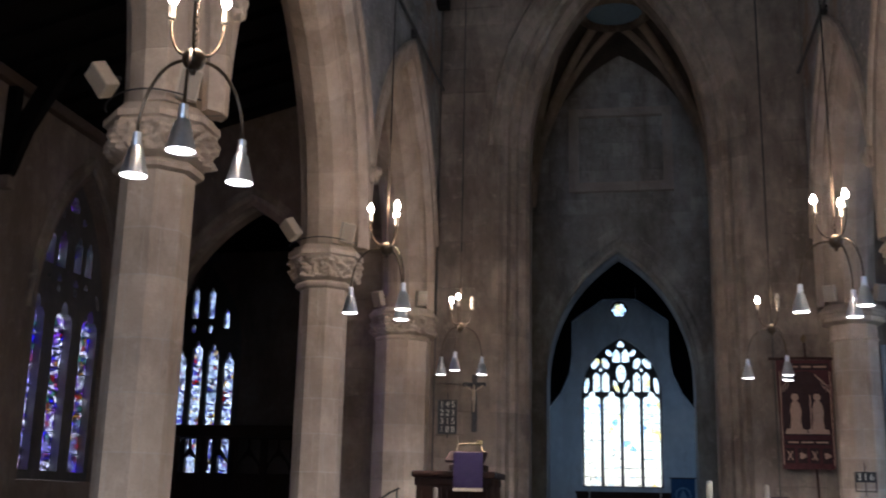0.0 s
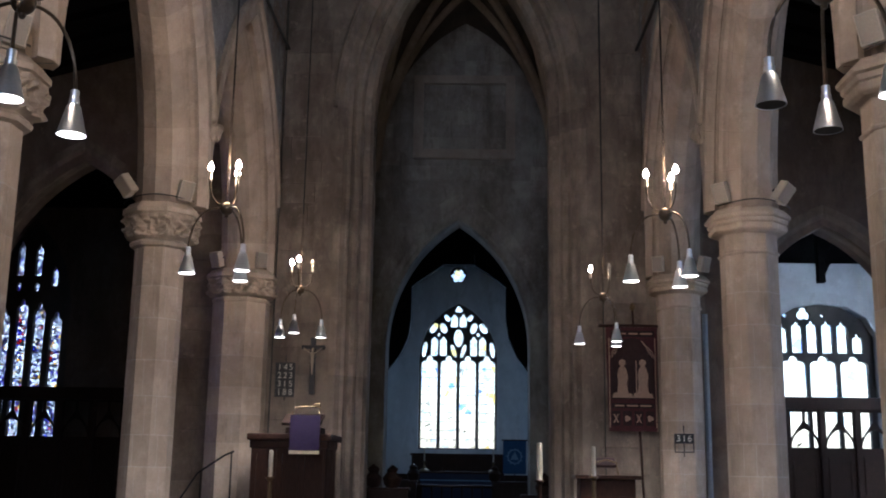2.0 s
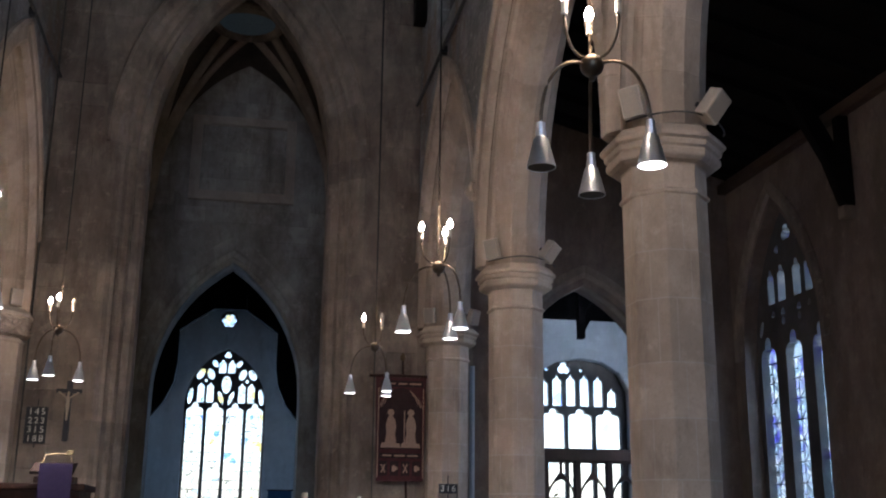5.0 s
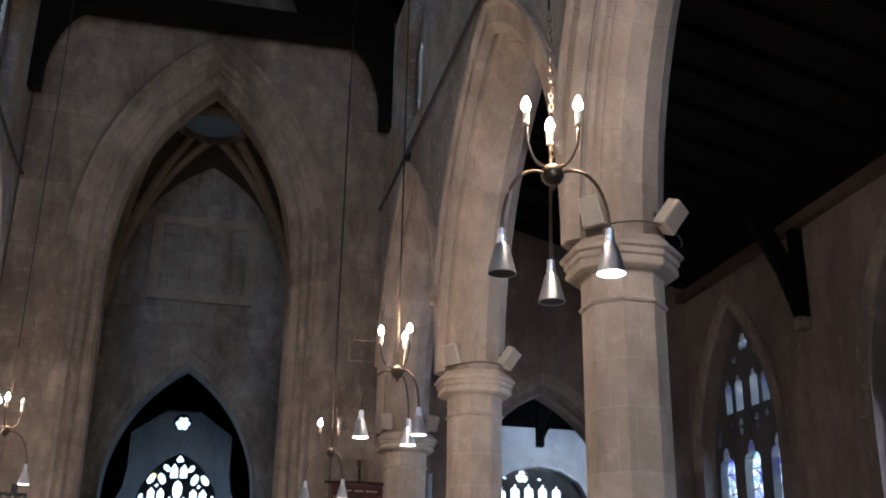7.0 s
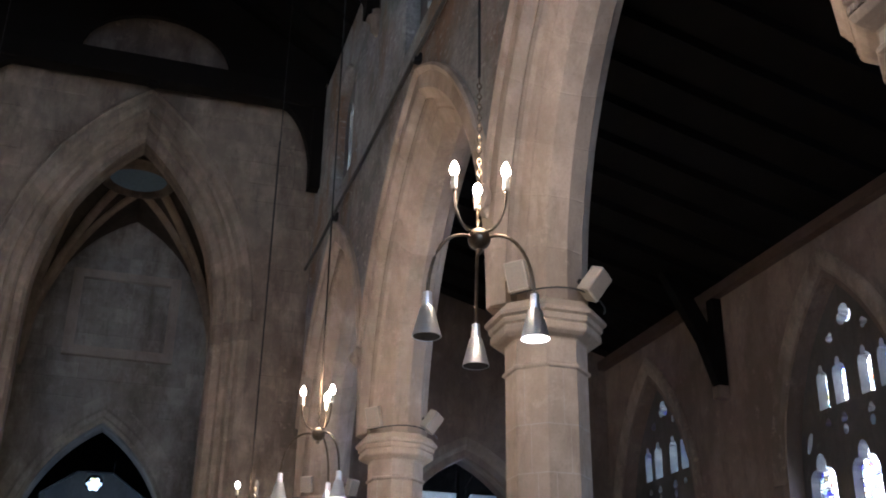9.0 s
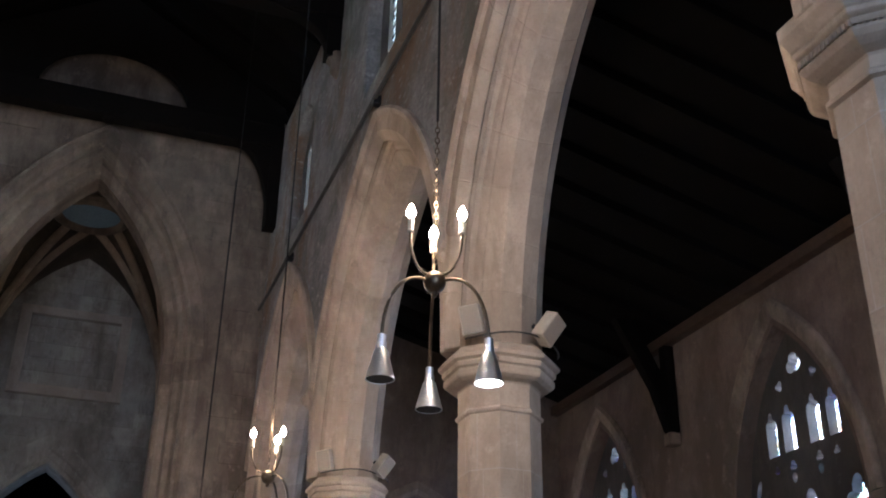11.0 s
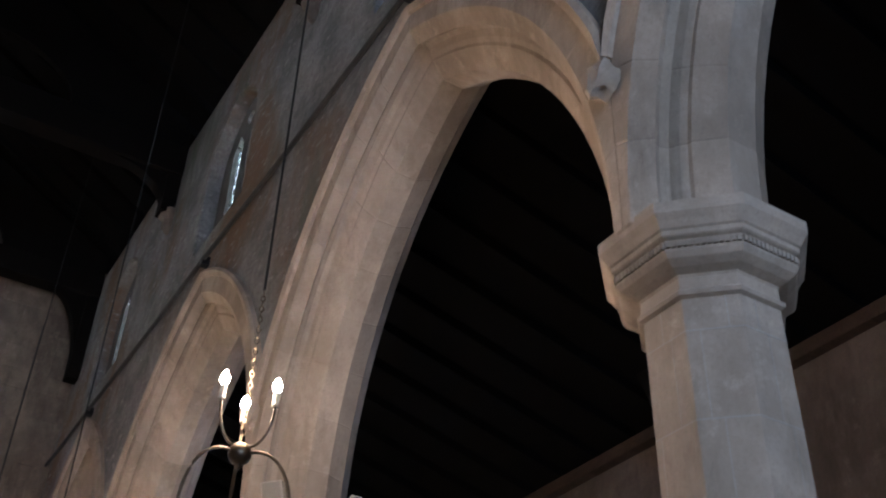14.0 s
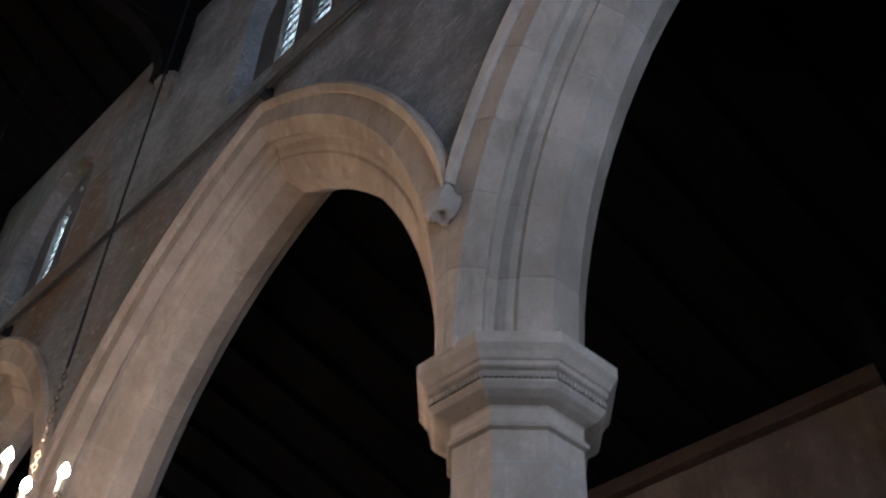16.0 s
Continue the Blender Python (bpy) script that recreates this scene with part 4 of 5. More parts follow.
def screen(at_y, x0, x1, bays, label):
    """A carved oak screen: solid below, tracery above, a heavy rail on top."""
    thing = empty("wooden_screen", ((x0 + x1) / 2, at_y, 0), label, "screen")
    c = (x0 + x1) / 2
    put = lambda u, z, d: (u - c, d, z)
    part("top_rail", boxed((x0 - c, -0.12, 2.93), (x1 - c, 0.12, 3.2), 0.02), M_SCREEN, thing)
    w = (x1 - x0) / bays
    for k in range(bays + 1):
        part("post", boxed((x0 - c + w * k - 0.06, -0.08, 0.0), (x0 - c + w * k + 0.06, 0.08, 2.93), 0.01), M_SCREEN, thing)
    for k in range(bays):
        a, b = x0 + w * k + 0.06, x0 + w * (k + 1) - 0.06
        m = (a + b) / 2
        hs = [arch_line(m, (b - a) / 2 - 0.03, 2.12, 0.4, 6)]
        for s in (-1, 1):
            top = (b - a) / 2 - 0.03
            hs.append([(m + s * 0.03, 2.88), (m + s * 0.03, 2.68), (m + s * top * 0.55, 2.5), (m + s * top, 2.32), (m + s * top, 2.88)])
        part("tracery_panel", plate(rect(a, b, 2.05, 2.93), hs, -0.02, 0.02, put), M_SCREEN, thing)
        part("lower_panel", plate(rect(a, b, 0.0, 2.05), [], -0.02, 0.02, put), M_SCREEN, thing)
        part("moulding", plate(rect(a + 0.05, b - 0.05, 0.3, 1.9), [rect(a + 0.12, b - 0.12, 0.37, 1.83)], -0.04, -0.02, put), M_SCREEN, thing)
    return thing


screen(23.2, 4.51, 10.55, 8, "dark carved oak screen with a pointed tracery row")

north_holes = [opening(-10.6, 1.02, 1.8, 5.1, 2.2)]
ashlar_wall("wall_chapel_north_east", M_BROWNWALL, -12.8, -3.0, 0, 7.6, CHAPEL, CHAPEL + 0.6, PY, north_holes, label="dim brown chapel wall", category="wall")
ashlar_wall("wall_chapel_north_side", M_BROWNWALL, EAST + 0.6, CHAPEL, 0, 7.6, -12.8, -12.3, PX, [], label="dim brown chapel wall", category="wall")
tagged(part("ceiling_chapel_north", boxed((-12.8, EAST + 0.6, 7.6), (-3.8, CHAPEL + 0.6, 7.8)), M_ROOF), "dark chapel roof", "roof", kind="structure")
ashlar_wall("wall_chapel_north_return", M_BROWNWALL, -12.8, AISLE_N - 0.6, 0, 7.7, EAST + 0.1, EAST + 0.6, PY, [], label="dim brown chapel wall", category="wall")
ashlar_wall("wall_chapel_south_return", M_BROWNWALL, AISLE_S + 0.6, 11.5, 0, 7.7, EAST + 0.1, EAST + 0.6, PY, [], label="dim brown chapel wall", category="wall")
win = tagged(empty("window_chapel_north"), "four-light chapel window of blue stained glass", "window", kind="structure")
NW = -10.6
hs = [cusped(NW + dx, 0.14, 1.95, 4.78 + dz, 0.32) for dx, dz in ((-0.63, 0.0), (-0.21, 0.24), (0.21, 0.16), (0.63, -0.06))]
hs += [cusped(NW + dx, 0.085, 5.95, 6.45 + dz, 0.2) for dx, dz in ((-0.36, 0.12), (0.08, 0.06))] + [cusped(NW + 0.5, 0.075, 5.7, 6.0, 0.17)]
hs += [leaf(NW + dx, 5.68, 0.06, 0.22) for dx in (-0.36, 0.08)]
glazed(win, hs, CHAPEL + 0.2, PY, G_DIMMED, M_TRACERY, opening(NW, 1.015, 1.805, 5.1, 2.195), 0.14, True)
bars = bmesh.new()
for k in range(9):
    box(bars, (NW - 0.85, CHAPEL + 0.25, 2.2 + 0.32 * k), (NW + 0.85, CHAPEL + 0.265, 2.215 + 0.32 * k))
part("saddle_bars", bars, M_IRON, win)
screen(23.2, -12.0, -4.8, 10, "dark carved oak screen with a pointed tracery row")

# ---- the nave roof ----
bm = bmesh.new()
for s in (-1, 1):
    ridge, low = 15.2, 12.6
    m = Matrix.Translation((AXIS, 0, ridge)) @ Matrix.Diagonal((s, 1, 1, 1)) @ pose(0, 0, 0, 0, math.degrees(math.atan2(ridge - low, 4.3)), 0)
    box(bm, (-0.1, -8.4, 0), (5.3, EAST + 1.3, 0.2), m)
    for k in range(40):
        box(bm, (0, -8 + 0.66 * k, -0.12), (5.0, -7.88 + 0.66 * k, 0), m)
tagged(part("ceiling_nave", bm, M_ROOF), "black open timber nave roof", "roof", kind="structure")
for y in (3.1, 8.07, 13.07, 17.45):
    t = empty("nave_truss", (AXIS, y, 0), "black oak tie-beam truss with curved braces", "roof truss", "nave roof trusses")
    w = (SOUTH - NORTH) / 2 - HALF_WALL - 0.004
    last = y > 17
    under = 12.15 if last else 12.02
    low = 10.45 if last else 11.3
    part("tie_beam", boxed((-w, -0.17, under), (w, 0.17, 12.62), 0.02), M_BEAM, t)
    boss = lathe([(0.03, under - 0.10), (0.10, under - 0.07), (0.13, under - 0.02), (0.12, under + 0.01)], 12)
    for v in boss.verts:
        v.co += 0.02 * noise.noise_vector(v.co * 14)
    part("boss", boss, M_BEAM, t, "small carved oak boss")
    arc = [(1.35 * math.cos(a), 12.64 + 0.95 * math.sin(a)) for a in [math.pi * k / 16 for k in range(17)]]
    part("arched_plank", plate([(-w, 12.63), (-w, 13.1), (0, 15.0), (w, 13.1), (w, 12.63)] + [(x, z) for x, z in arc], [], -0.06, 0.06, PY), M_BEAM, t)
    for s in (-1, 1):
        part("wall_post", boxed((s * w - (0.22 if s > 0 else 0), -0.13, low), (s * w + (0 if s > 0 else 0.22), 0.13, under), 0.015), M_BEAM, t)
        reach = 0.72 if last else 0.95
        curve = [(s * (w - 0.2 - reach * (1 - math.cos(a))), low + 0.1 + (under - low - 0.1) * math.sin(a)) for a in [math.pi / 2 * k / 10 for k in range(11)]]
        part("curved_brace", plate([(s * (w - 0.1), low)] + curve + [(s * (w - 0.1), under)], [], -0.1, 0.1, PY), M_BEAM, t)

# cable along each arcade wall
for nm, x, s in (("south", SOUTH - HALF_WALL - 0.03, 1), ("north", NORTH + HALF_WALL + 0.03, -1)):
    pts = []
    for y0, y1 in zip([0.6, 5.585, 10.57, 15.4], [5.585, 10.57, 15.4, EAST - 0.05]):
        for k in range(8):
            q = k / 8
            pts.append((x - 0.05 * s, y0 + (y1 - y0) * q, 9.0 - 0.03 * math.sin(math.pi * q)))
    pts.append((x - 0.05 * s, EAST - 0.05, 9.0))
    cable = tagged(part("wall_cable", tube(pts, 0.028, 6), M_CONDUIT), "dark cable strung along the arcade wall", "cable")
    for y in (0.6, 5.585, 10.57, 15.4):
        part("bracket", boxed((x - 0.07, y - 0.05, 8.92), (x + 0.07, y + 0.05, 9.05), 0.015), M_IRON, cable)

# ---- chandeliers ----
def chandelier(lit, burning=3):
    thing = empty("chandelier", (0, 0, 0), "bronze ball chandelier with three candle bulbs and three steel spot cones", "chandelier", "nave chandeliers")
    bm = bmesh.new()
    bmesh.ops.create_uvsphere(bm, u_segments=24, v_segments=14, radius=0.072)
    hub = smooth(part("hub", bm, M_BRONZE, thing))
    part("finial", lathe([(0.012, -0.1), (0.02, -0.085), (0.02, -0.065)], 12), M_BRONZE, hub)
    for k in range(3):
        a = math.radians(90 + 120 * k)
        ca, sa = math.cos(a), math.sin(a)
        line = [(ca * 0.05, sa * 0.05, 0.04)] + [(ca * (0.06 + 0.125 * math.sin(q)), sa * (0.06 + 0.125 * math.sin(q)), 0.04 + 0.24 * (1 - math.cos(q))) for q in [math.pi / 2 * j / 8 for j in range(1, 9)]] + [(ca * 0.185, sa * 0.185, 0.30)]
        arm = smooth(part("upper_arm", tube(line, 0.009, 8), M_BRONZE, thing))
        at = (ca * 0.185, sa * 0.185, 0.0)
        smooth(part("candle_sleeve", lathe([(0.02, 0.29), (0.024, 0.30), (0.019, 0.31), (0.019, 0.385), (0.014, 0.39)], 14, 0, None, at), M_CANDLE, arm, "cream candle sleeve"))
        smooth(part("bulb", lathe([(0.012, 0.39), (0.026, 0.41), (0.03, 0.43), (0.018, 0.465), (0.003, 0.49)], 14, 0, None, at), M_BULB if k < burning else M_CANDLE, arm, "small lit candle bulb" if k < burning else "small unlit candle bulb"))
        line = [(ca * 0.06, sa * 0.06, 0.0)] + [(ca * (0.06 + 0.30 * math.sin(q)), sa * (0.06 + 0.30 * math.sin(q)), -0.44 + 0.44 * math.cos(q) + 0.02 * math.sin(2 * q)) for q in [math.pi / 2 * j / 12 for j in range(13)]]
        arm = smooth(part("lower_arm", tube(line, 0.011, 8), M_BRONZE, thing))
        at = (ca * 0.36, sa * 0.36, 0.0)
        cone = smooth(part("spot_cone", lathe([(0.018, -0.425), (0.026, -0.43), (0.026, -0.475), (0.030, -0.48), (0.030, -0.515), (0.042, -0.53), (0.085, -0.70), (0.082, -0.702), (0.039, -0.54), (0.02, -0.53)], 24, 0, None, at), M_CHROME, thing, "brushed steel spot cone"))
        face = part("lamp_face", lathe([(0.079, -0.6985), (0.07, -0.69), (0.0705, -0.688)], 20, 0, None, at), M_LAMPFACE if lit[k] else M_IRON, cone)
    return thing


def chain(thing, top):
    z, k = 0.06, 0
    while z < 1.15:
        bm = bmesh.new()
        pts = [(0.014 * math.cos(q), 0, 0.024 * math.sin(q)) for q in [math.tau * j / 10 for j in range(11)]]
        tube(pts, 0.0042, 5, bm)
        bmesh.ops.transform(bm, matrix=pose(0, 0, z, 0, 0, 90 * (k % 2)), verts=bm.verts)
        part("chain_link", bm, M_BRONZE, thing)
        z, k = z + 0.04, k + 1
    part("hanging_rod", tube([(0, 0, z - 0.01), (0, 0, (z + top) / 2), (0, 0, top)], 0.009, 6), M_IRON, thing)


lit = [True, True, True]
# place, turn, and how many of the three bulbs burn
spots = [(-2.585, 5.5, 4.155, 80, 3), (-2.57, 10.48, 4.18, -16, 3), (-2.62, 15.5, 4.17, 59, 2), (1.95, 10.53, 4.17, -32, 3), (1.925, 15.53, 4.11, 83, 1)]
first = None
for x, y, z, a, burning in spots:
    m = pose(x, y, z, 0, 0, a)
    if first and burning == 3:
        copy_thing(first, m)
        continue
    lamp = chandelier(lit, burning)
    chain(lamp, 14.9 - z)
    lamp.matrix_basis = m
    first = first or lamp
spots.append((1.95, 5.55, 4.25, -16, 3))
dim = chandelier([False, False, True])
chain(dim, 14.9 - 4.25)
dim.matrix_basis = pose(1.95, 5.55, 4.25, 0, 0, -16)
for x, y, z, _, burning in spots:
    glow = new("chandelier_light", bpy.data.lights.new("chandelier_light", "POINT"))
    glow.data.energy, glow.data.color, glow.data.shadow_soft_size = 5.6 * burning, (1.0, 0.71, 0.45), 0.2
    glow.location = (x, y, z + 0.55)
    cones = 1 if (x > 0 and y < 6) else 3
    down = new("cone_light", bpy.data.lights.new("cone_light", "SPOT"))
    down.data.energy, down.data.color, down.data.shadow_soft_size = 23.0 * cones, (1.0, 0.89, 0.76), 0.25
    down.data.spot_size, down.data.spot_blend = radians(150), 0.8
    down.location = (x, y, z - 0.75)

# ---- loudspeakers above the capitals ----
def speaker(at, turn, tilt, lean=0):
    thing = empty("loudspeaker", at, "small cream wall loudspeaker on an iron bracket", "loudspeaker", "column loudspeakers")
    thing.matrix_basis = pose(*at, tilt, lean, turn)
    part("cabinet", boxed((-0.09, -0.06, -0.13), (0.09, 0.07, 0.13), 0.012), M_SPEAKER, thing)
    part("grille", boxed((-0.078, -0.068, -0.118), (0.078, -0.06, 0.118), 0.003), M_GRILLE, thing)
    part("bracket", boxed((-0.015, 0.07, -0.02), (0.015, 0.2, 0.02), 0.004), M_IRON, thing)
    return thing


for y in (8.07, 13.07):
    speaker((SOUTH - 0.40, y - 0.36, 4.98), -35, 12, -8)
    speaker((SOUTH + (0.26 if y < 10 else 0.33), y - 0.50, 4.95), 35, 25, 24)
    speaker((NORTH + 0.34, y - 0.36, 4.95), 30, 12, 8)
    speaker((NORTH - 0.38, y - 0.50, 4.98), -38, 25, -26)
for x, s in ((SOUTH, 1), (NORTH, -1)):
    speaker((x - 0.38 * s, BAYS[-1] - 0.36, 4.98), -25 * s, 12)
    speaker((x + 0.38 * s, BAYS[-1] - 0.40, 4.98), 25 * s, 20)
for x, s in ((SOUTH, 1), (NORTH, -1)):
    for y in (8.07, 13.07):
        pts = [(x + 0.53 * math.cos(a), y + 0.53 * math.sin(a), 4.85 + 0.02 * math.sin(3 * a)) for a in [math.radians((215 if s > 0 else 195) + 130 * k / 12) for k in range(13)]]
        tagged(part("speaker_cable", tube(pts, 0.008, 5), M_CONDUIT), "thin dark cable looped over the capital", "cable")

# ---- things against the east wall ----
def words(text, size, mat, parent, m, name="numeral"):
    data = bpy.data.curves.new(name, "FONT")
    data.body, data.size, data.extrude = text, size, 0.002
    data.align_x, data.align_y = "CENTER", "CENTER"
    tmp = bpy.data.objects.new(name, data)
    me = bpy.data.meshes.new_from_object(tmp)
    bpy.data.objects.remove(tmp)
    me.materials.append(mat)
    ob = new(name, me)
    ob.parent = parent
    ob.matrix_basis = m
    return ob


def hymn_board(at, width, lines, rows):
    thing = empty("hymn_board", at, "black hymn board with pale numerals", "hymn board", "hymn boards")
    h = 0.142 * rows
    part("board", boxed((-width / 2, -0.03, -0.142 * len(lines)), (width / 2, 0.0, 0), 0.006), M_BLACK, thing)
    for s in (-1, 1):
        part("side_strip", boxed((s * width / 2 - 0.008, -0.04, -h), (s * width / 2 + 0.008, -0.03, 0), 0.002), M_BLACK, thing)
    for k in range(rows + 1):
        part("slat", boxed((-width / 2 - 0.008, -0.045, -0.142 * k - 0.008), (width / 2 + 0.008, -0.03, -0.142 * k + 0.008), 0.003), M_BLACK, thing)
    for k, text in enumerate(lines):
        for j, ch in enumerate(text):
            words(ch, 0.145, M_NUMERAL, thing, pose((j - 1) * width * 0.3, -0.034, -0.142 * (k + 0.5), 90))
    part("hanger", tube([(0, -0.015, 0.0), (0, -0.015, 0.14)], 0.009, 6), M_IRON, thing)
    part("lower_pin", tube([(0, -0.02, -0.142 * len(lines)), (0, -0.02, -h - 0.07)], 0.009, 6), M_IRON, thing)
    return thing


hymn_board((-3.21, EAST - 0.012, 3.29), 0.32, ["145", "223", "315", "188"], 4)
hymn_board((3.40, BAYS[-1] - 0.42, 2.17), 0.30, ["316"], 2)

cross = empty("crucifix", (-2.745, EAST - 0.045, 2.76), "dark wooden wall crucifix with a pale plain figure", "crucifix")
part("upright", boxed((-0.045, -0.04, 0), (0.045, 0.02, 0.97), 0.008), M_BLACK, cross)
part("crossbar", boxed((-0.2, -0.045, 0.77), (0.2, 0.015, 0.835), 0.008), M_BLACK, cross)
bm = lathe([(0.012, 0.33), (0.018, 0.37), (0.016, 0.42), (0.026, 0.50), (0.036, 0.57), (0.028, 0.61), (0.036, 0.67), (0.03, 0.71), (0.014, 0.72), (0.022, 0.745), (0.02, 0.775), (0.006, 0.79)], 10, 0, None, (0, -0.07, 0))
for s in (-1, 1):
    tube([(s * 0.025, -0.065, 0.69), (s * 0.09, -0.06, 0.735), (s * 0.155, -0.055, 0.785)], 0.012, 6, bm)
smooth(part("figure", bm, M_IVORY, cross))

banner = empty("processional_banner", (2.66, EAST - 0.16, -0.07), "maroon appliqued church banner hung from a crossbar on a pole", "banner")
part("pole", tube([(0.2, 0.06, 0.07), (0.12, 0.06, 2.2), (0.03, 0.04, 4.32)], 0.02, 8), M_WOOD, banner)
part("finial", lathe([(0.01, 4.3), (0.05, 4.36), (0.05, 4.4), (0.01, 4.46)], 10, 0, None, (0.03, 0.04, 0)), M_BRASS, banner)
part("crossbar", tube([(-0.55, 0, 4.05), (0.0, 0, 4.06), (0.55, 0, 4.05)], 0.024, 8), M_WOOD, banner)
bm = bmesh.new()
nx, nz = 16, 18
for s in (0, 1):
    g = [[bm.verts.new(((-0.435 + 0.87 * i / nx) * (1 - 0.09 * j / nz), 0.015 * math.sin(i * 1.1) * (j / nz) + 0.012 * s, 4.03 - 1.74 * j / nz)) for j in range(nz + 1)] for i in range(nx + 1)]
    for i in range(nx):
        for j in range(nz):
            bm.faces.new((g[i][j], g[i + 1][j], g[i + 1][j + 1], g[i][j + 1]))
cloth = smooth(part("cloth", bm, M_MAROON, banner, "maroon velvet cloth"))
flat = lambda u, z, d: (u, -0.03 - d, z)
part("dark_field", plate(opening(0, 0.36, 2.82, 3.45, 0.4, 8), [], 0, 0.004, flat), M_DEEP, cloth)
part("title_panel", plate(rect(-0.36, 0.38, 3.86, 3.97), [], 0, 0.004, flat), M_DEEP, cloth)
part("lower_title_panel", plate(rect(-0.36, 0.36, 2.67, 2.75), [], 0, 0.004, flat), M_DEEP, cloth)
for u0, u1, z in ((-0.3, -0.1, 3.915), (-0.05, 0.1, 3.915), (0.14, 0.34, 3.915), (-0.3, -0.15, 2.71), (-0.1, 0.08, 2.71), (0.12, 0.3, 2.71)):
    part("lettering_bar", plate(rect(u0, u1, z - 0.013, z + 0.013), [], 0.005, 0.008, flat), M_TAN, cloth)
for s in (-1, 1):
    robe = [(-0.095, 2.9), (-0.07, 3.08), (-0.085, 3.22), (-0.06, 3.32), (-0.03, 3.37), (0.03, 3.37), (0.065, 3.32), (0.095, 3.2), (0.075, 3.06), (0.1, 2.9)]
    part("applique_figure", plate([(s * 0.17 + x, z) for x, z in robe], [], 0.005, 0.009, flat), M_TAN, cloth)
    part("applique_disc", plate([(s * 0.17 + 0.058 * math.cos(math.tau * k / 16), 3.425 + 0.058 * math.sin(math.tau * k / 16)) for k in range(16)], [], 0.005, 0.009, flat), M_TAN, cloth)
    if s > 0:
        part("applique_staff", plate(rect(0.055, 0.072, 2.9, 3.46), [], 0.005, 0.009, flat), M_TAN, cloth)
    for q in range(3):
        part("corner_tracery", tube([(s * (0.39 - 0.05 * q), -0.035, 3.46 + 0.05 * q), (s * (0.33 - 0.05 * q), -0.035, 3.62 + 0.05 * q), (s * (0.19 - 0.02 * q), -0.035, 3.74 + 0.03 * q)], 0.007, 5), M_TAN, cloth)
    part("cloud_strip", plate([(s * 0.17 - 0.17, 2.84), (s * 0.17 - 0.15, 2.92), (s * 0.17, 2.93), (s * 0.17 + 0.15, 2.91), (s * 0.17 + 0.17, 2.84)], [], 0.009, 0.012, flat), M_TAN, cloth)
    part("border_strip", plate(rect(s * 0.385 - 0.008, s * 0.385 + 0.008, 2.35, 3.84), [], 0, 0.003, flat), M_TAN, cloth)
for k in range(4):
    m = -0.285 + 0.188 * k
    part("badge_field", plate(rect(m - 0.072, m + 0.072, 2.38, 2.62), [], 0, 0.004, flat), M_DEEP, cloth)
    shape = foil(m, 2.5, 0.055, 3) if k % 2 else None
    if shape:
        part("badge", plate(shape, [], 0.005, 0.008, flat), M_TAN, cloth)
    else:
        for t in (-1, 1):
            part("badge", plate([(m - 0.045 * t, 2.43), (m - 0.025 * t, 2.43), (m + 0.045 * t, 2.57), (m + 0.025 * t, 2.57)], [], 0.005 + 0.001 * t, 0.008 + 0.001 * t, flat), M_TAN, cloth)

# pulpit with a purple fall
pulpit = empty("pulpit", (-2.78, 16.5, 0), "dark oak pulpit with a purple cloth fall and brass book rest", "pulpit")
part("body", boxed((-0.56, -0.5, 0.0), (0.58, 0.6, 1.95), 0.02), M_WOOD, pulpit)
part("plinth", boxed((-0.62, -0.56, 0.0), (0.64, 0.62, 0.16), 0.02), M_WOOD, pulpit)
for x0, x1 in ((-0.52, -0.17), (-0.13, 0.17), (0.21, 0.54)):
    part("panel", plate(rect(x0, x1, 0.25, 1.82), [rect(x0 + 0.05, x1 - 0.05, 0.32, 1.75)], -0.522, -0.5, PY), M_WOOD, pulpit)
part("frieze", boxed((-0.585, -0.53, 1.83), (0.605, 0.62, 1.95), 0.02), M_WOOD, pulpit)
part("cornice", boxed((-0.625, -0.58, 1.95), (0.665, 0.66, 2.05), 0.03), M_WOOD, pulpit)
part("desk", boxed((-0.02, -0.70, 2.05), (0.52, -0.3, 2.14), 0.01, pose(0, 0, 0, 0)), M_WOOD, pulpit)
part("desk_slope", boxed((-0.34, -0.2, -0.02), (0.25, 0.2, 0.02), 0.006, pose(0.26, -0.52, 2.26, 22)), M_SCREEN, pulpit)
part("fall", boxed((0.05, -0.735, 1.80), (0.50, -0.722, 2.32), 0.004), M_PURPLE, pulpit, "purple cloth fall")
part("fringe", boxed((0.05, -0.742, 1.75), (0.50, -0.728, 1.80), 0.004), M_FRINGE, pulpit, "cream fringe")
part("book_rest", tube([(0.07, -0.66, 2.32), (0.1, -0.6, 2.44), (0.27, -0.56, 2.46), (0.44, -0.6, 2.44), (0.49, -0.66, 2.32)], 0.012, 8), M_BRASS, pulpit)
part("lamp_head", boxed((0.38, -0.62, 2.44), (0.48, -0.56, 2.51), 0.015), M_BRASS, pulpit)
rail = empty("pulpit_stair", (-3.75, 16.4, 0), "pulpit stair with a thin iron handrail", "stair")
for k in range(5):
    part("tread", boxed((-0.75 + 0.16 * k, -0.3, 0.0), (-0.57 + 0.16 * k, 0.3, 0.2 * (k + 1)), 0.008), M_WOOD, rail)
part("handrail", tube([(-0.72, -0.32, 0.95), (-0.4, -0.32, 1.45), (0.0, -0.32, 1.72), (0.14, -0.32, 1.78)], 0.016, 6), M_IRON, rail)
for x, z in ((-0.7, 1.0), (-0.35, 1.5), (0.1, 1.76)):
    part("baluster", tube([(x, -0.32, 0.0), (x, -0.32, z)], 0.012, 6), M_IRON, rail)

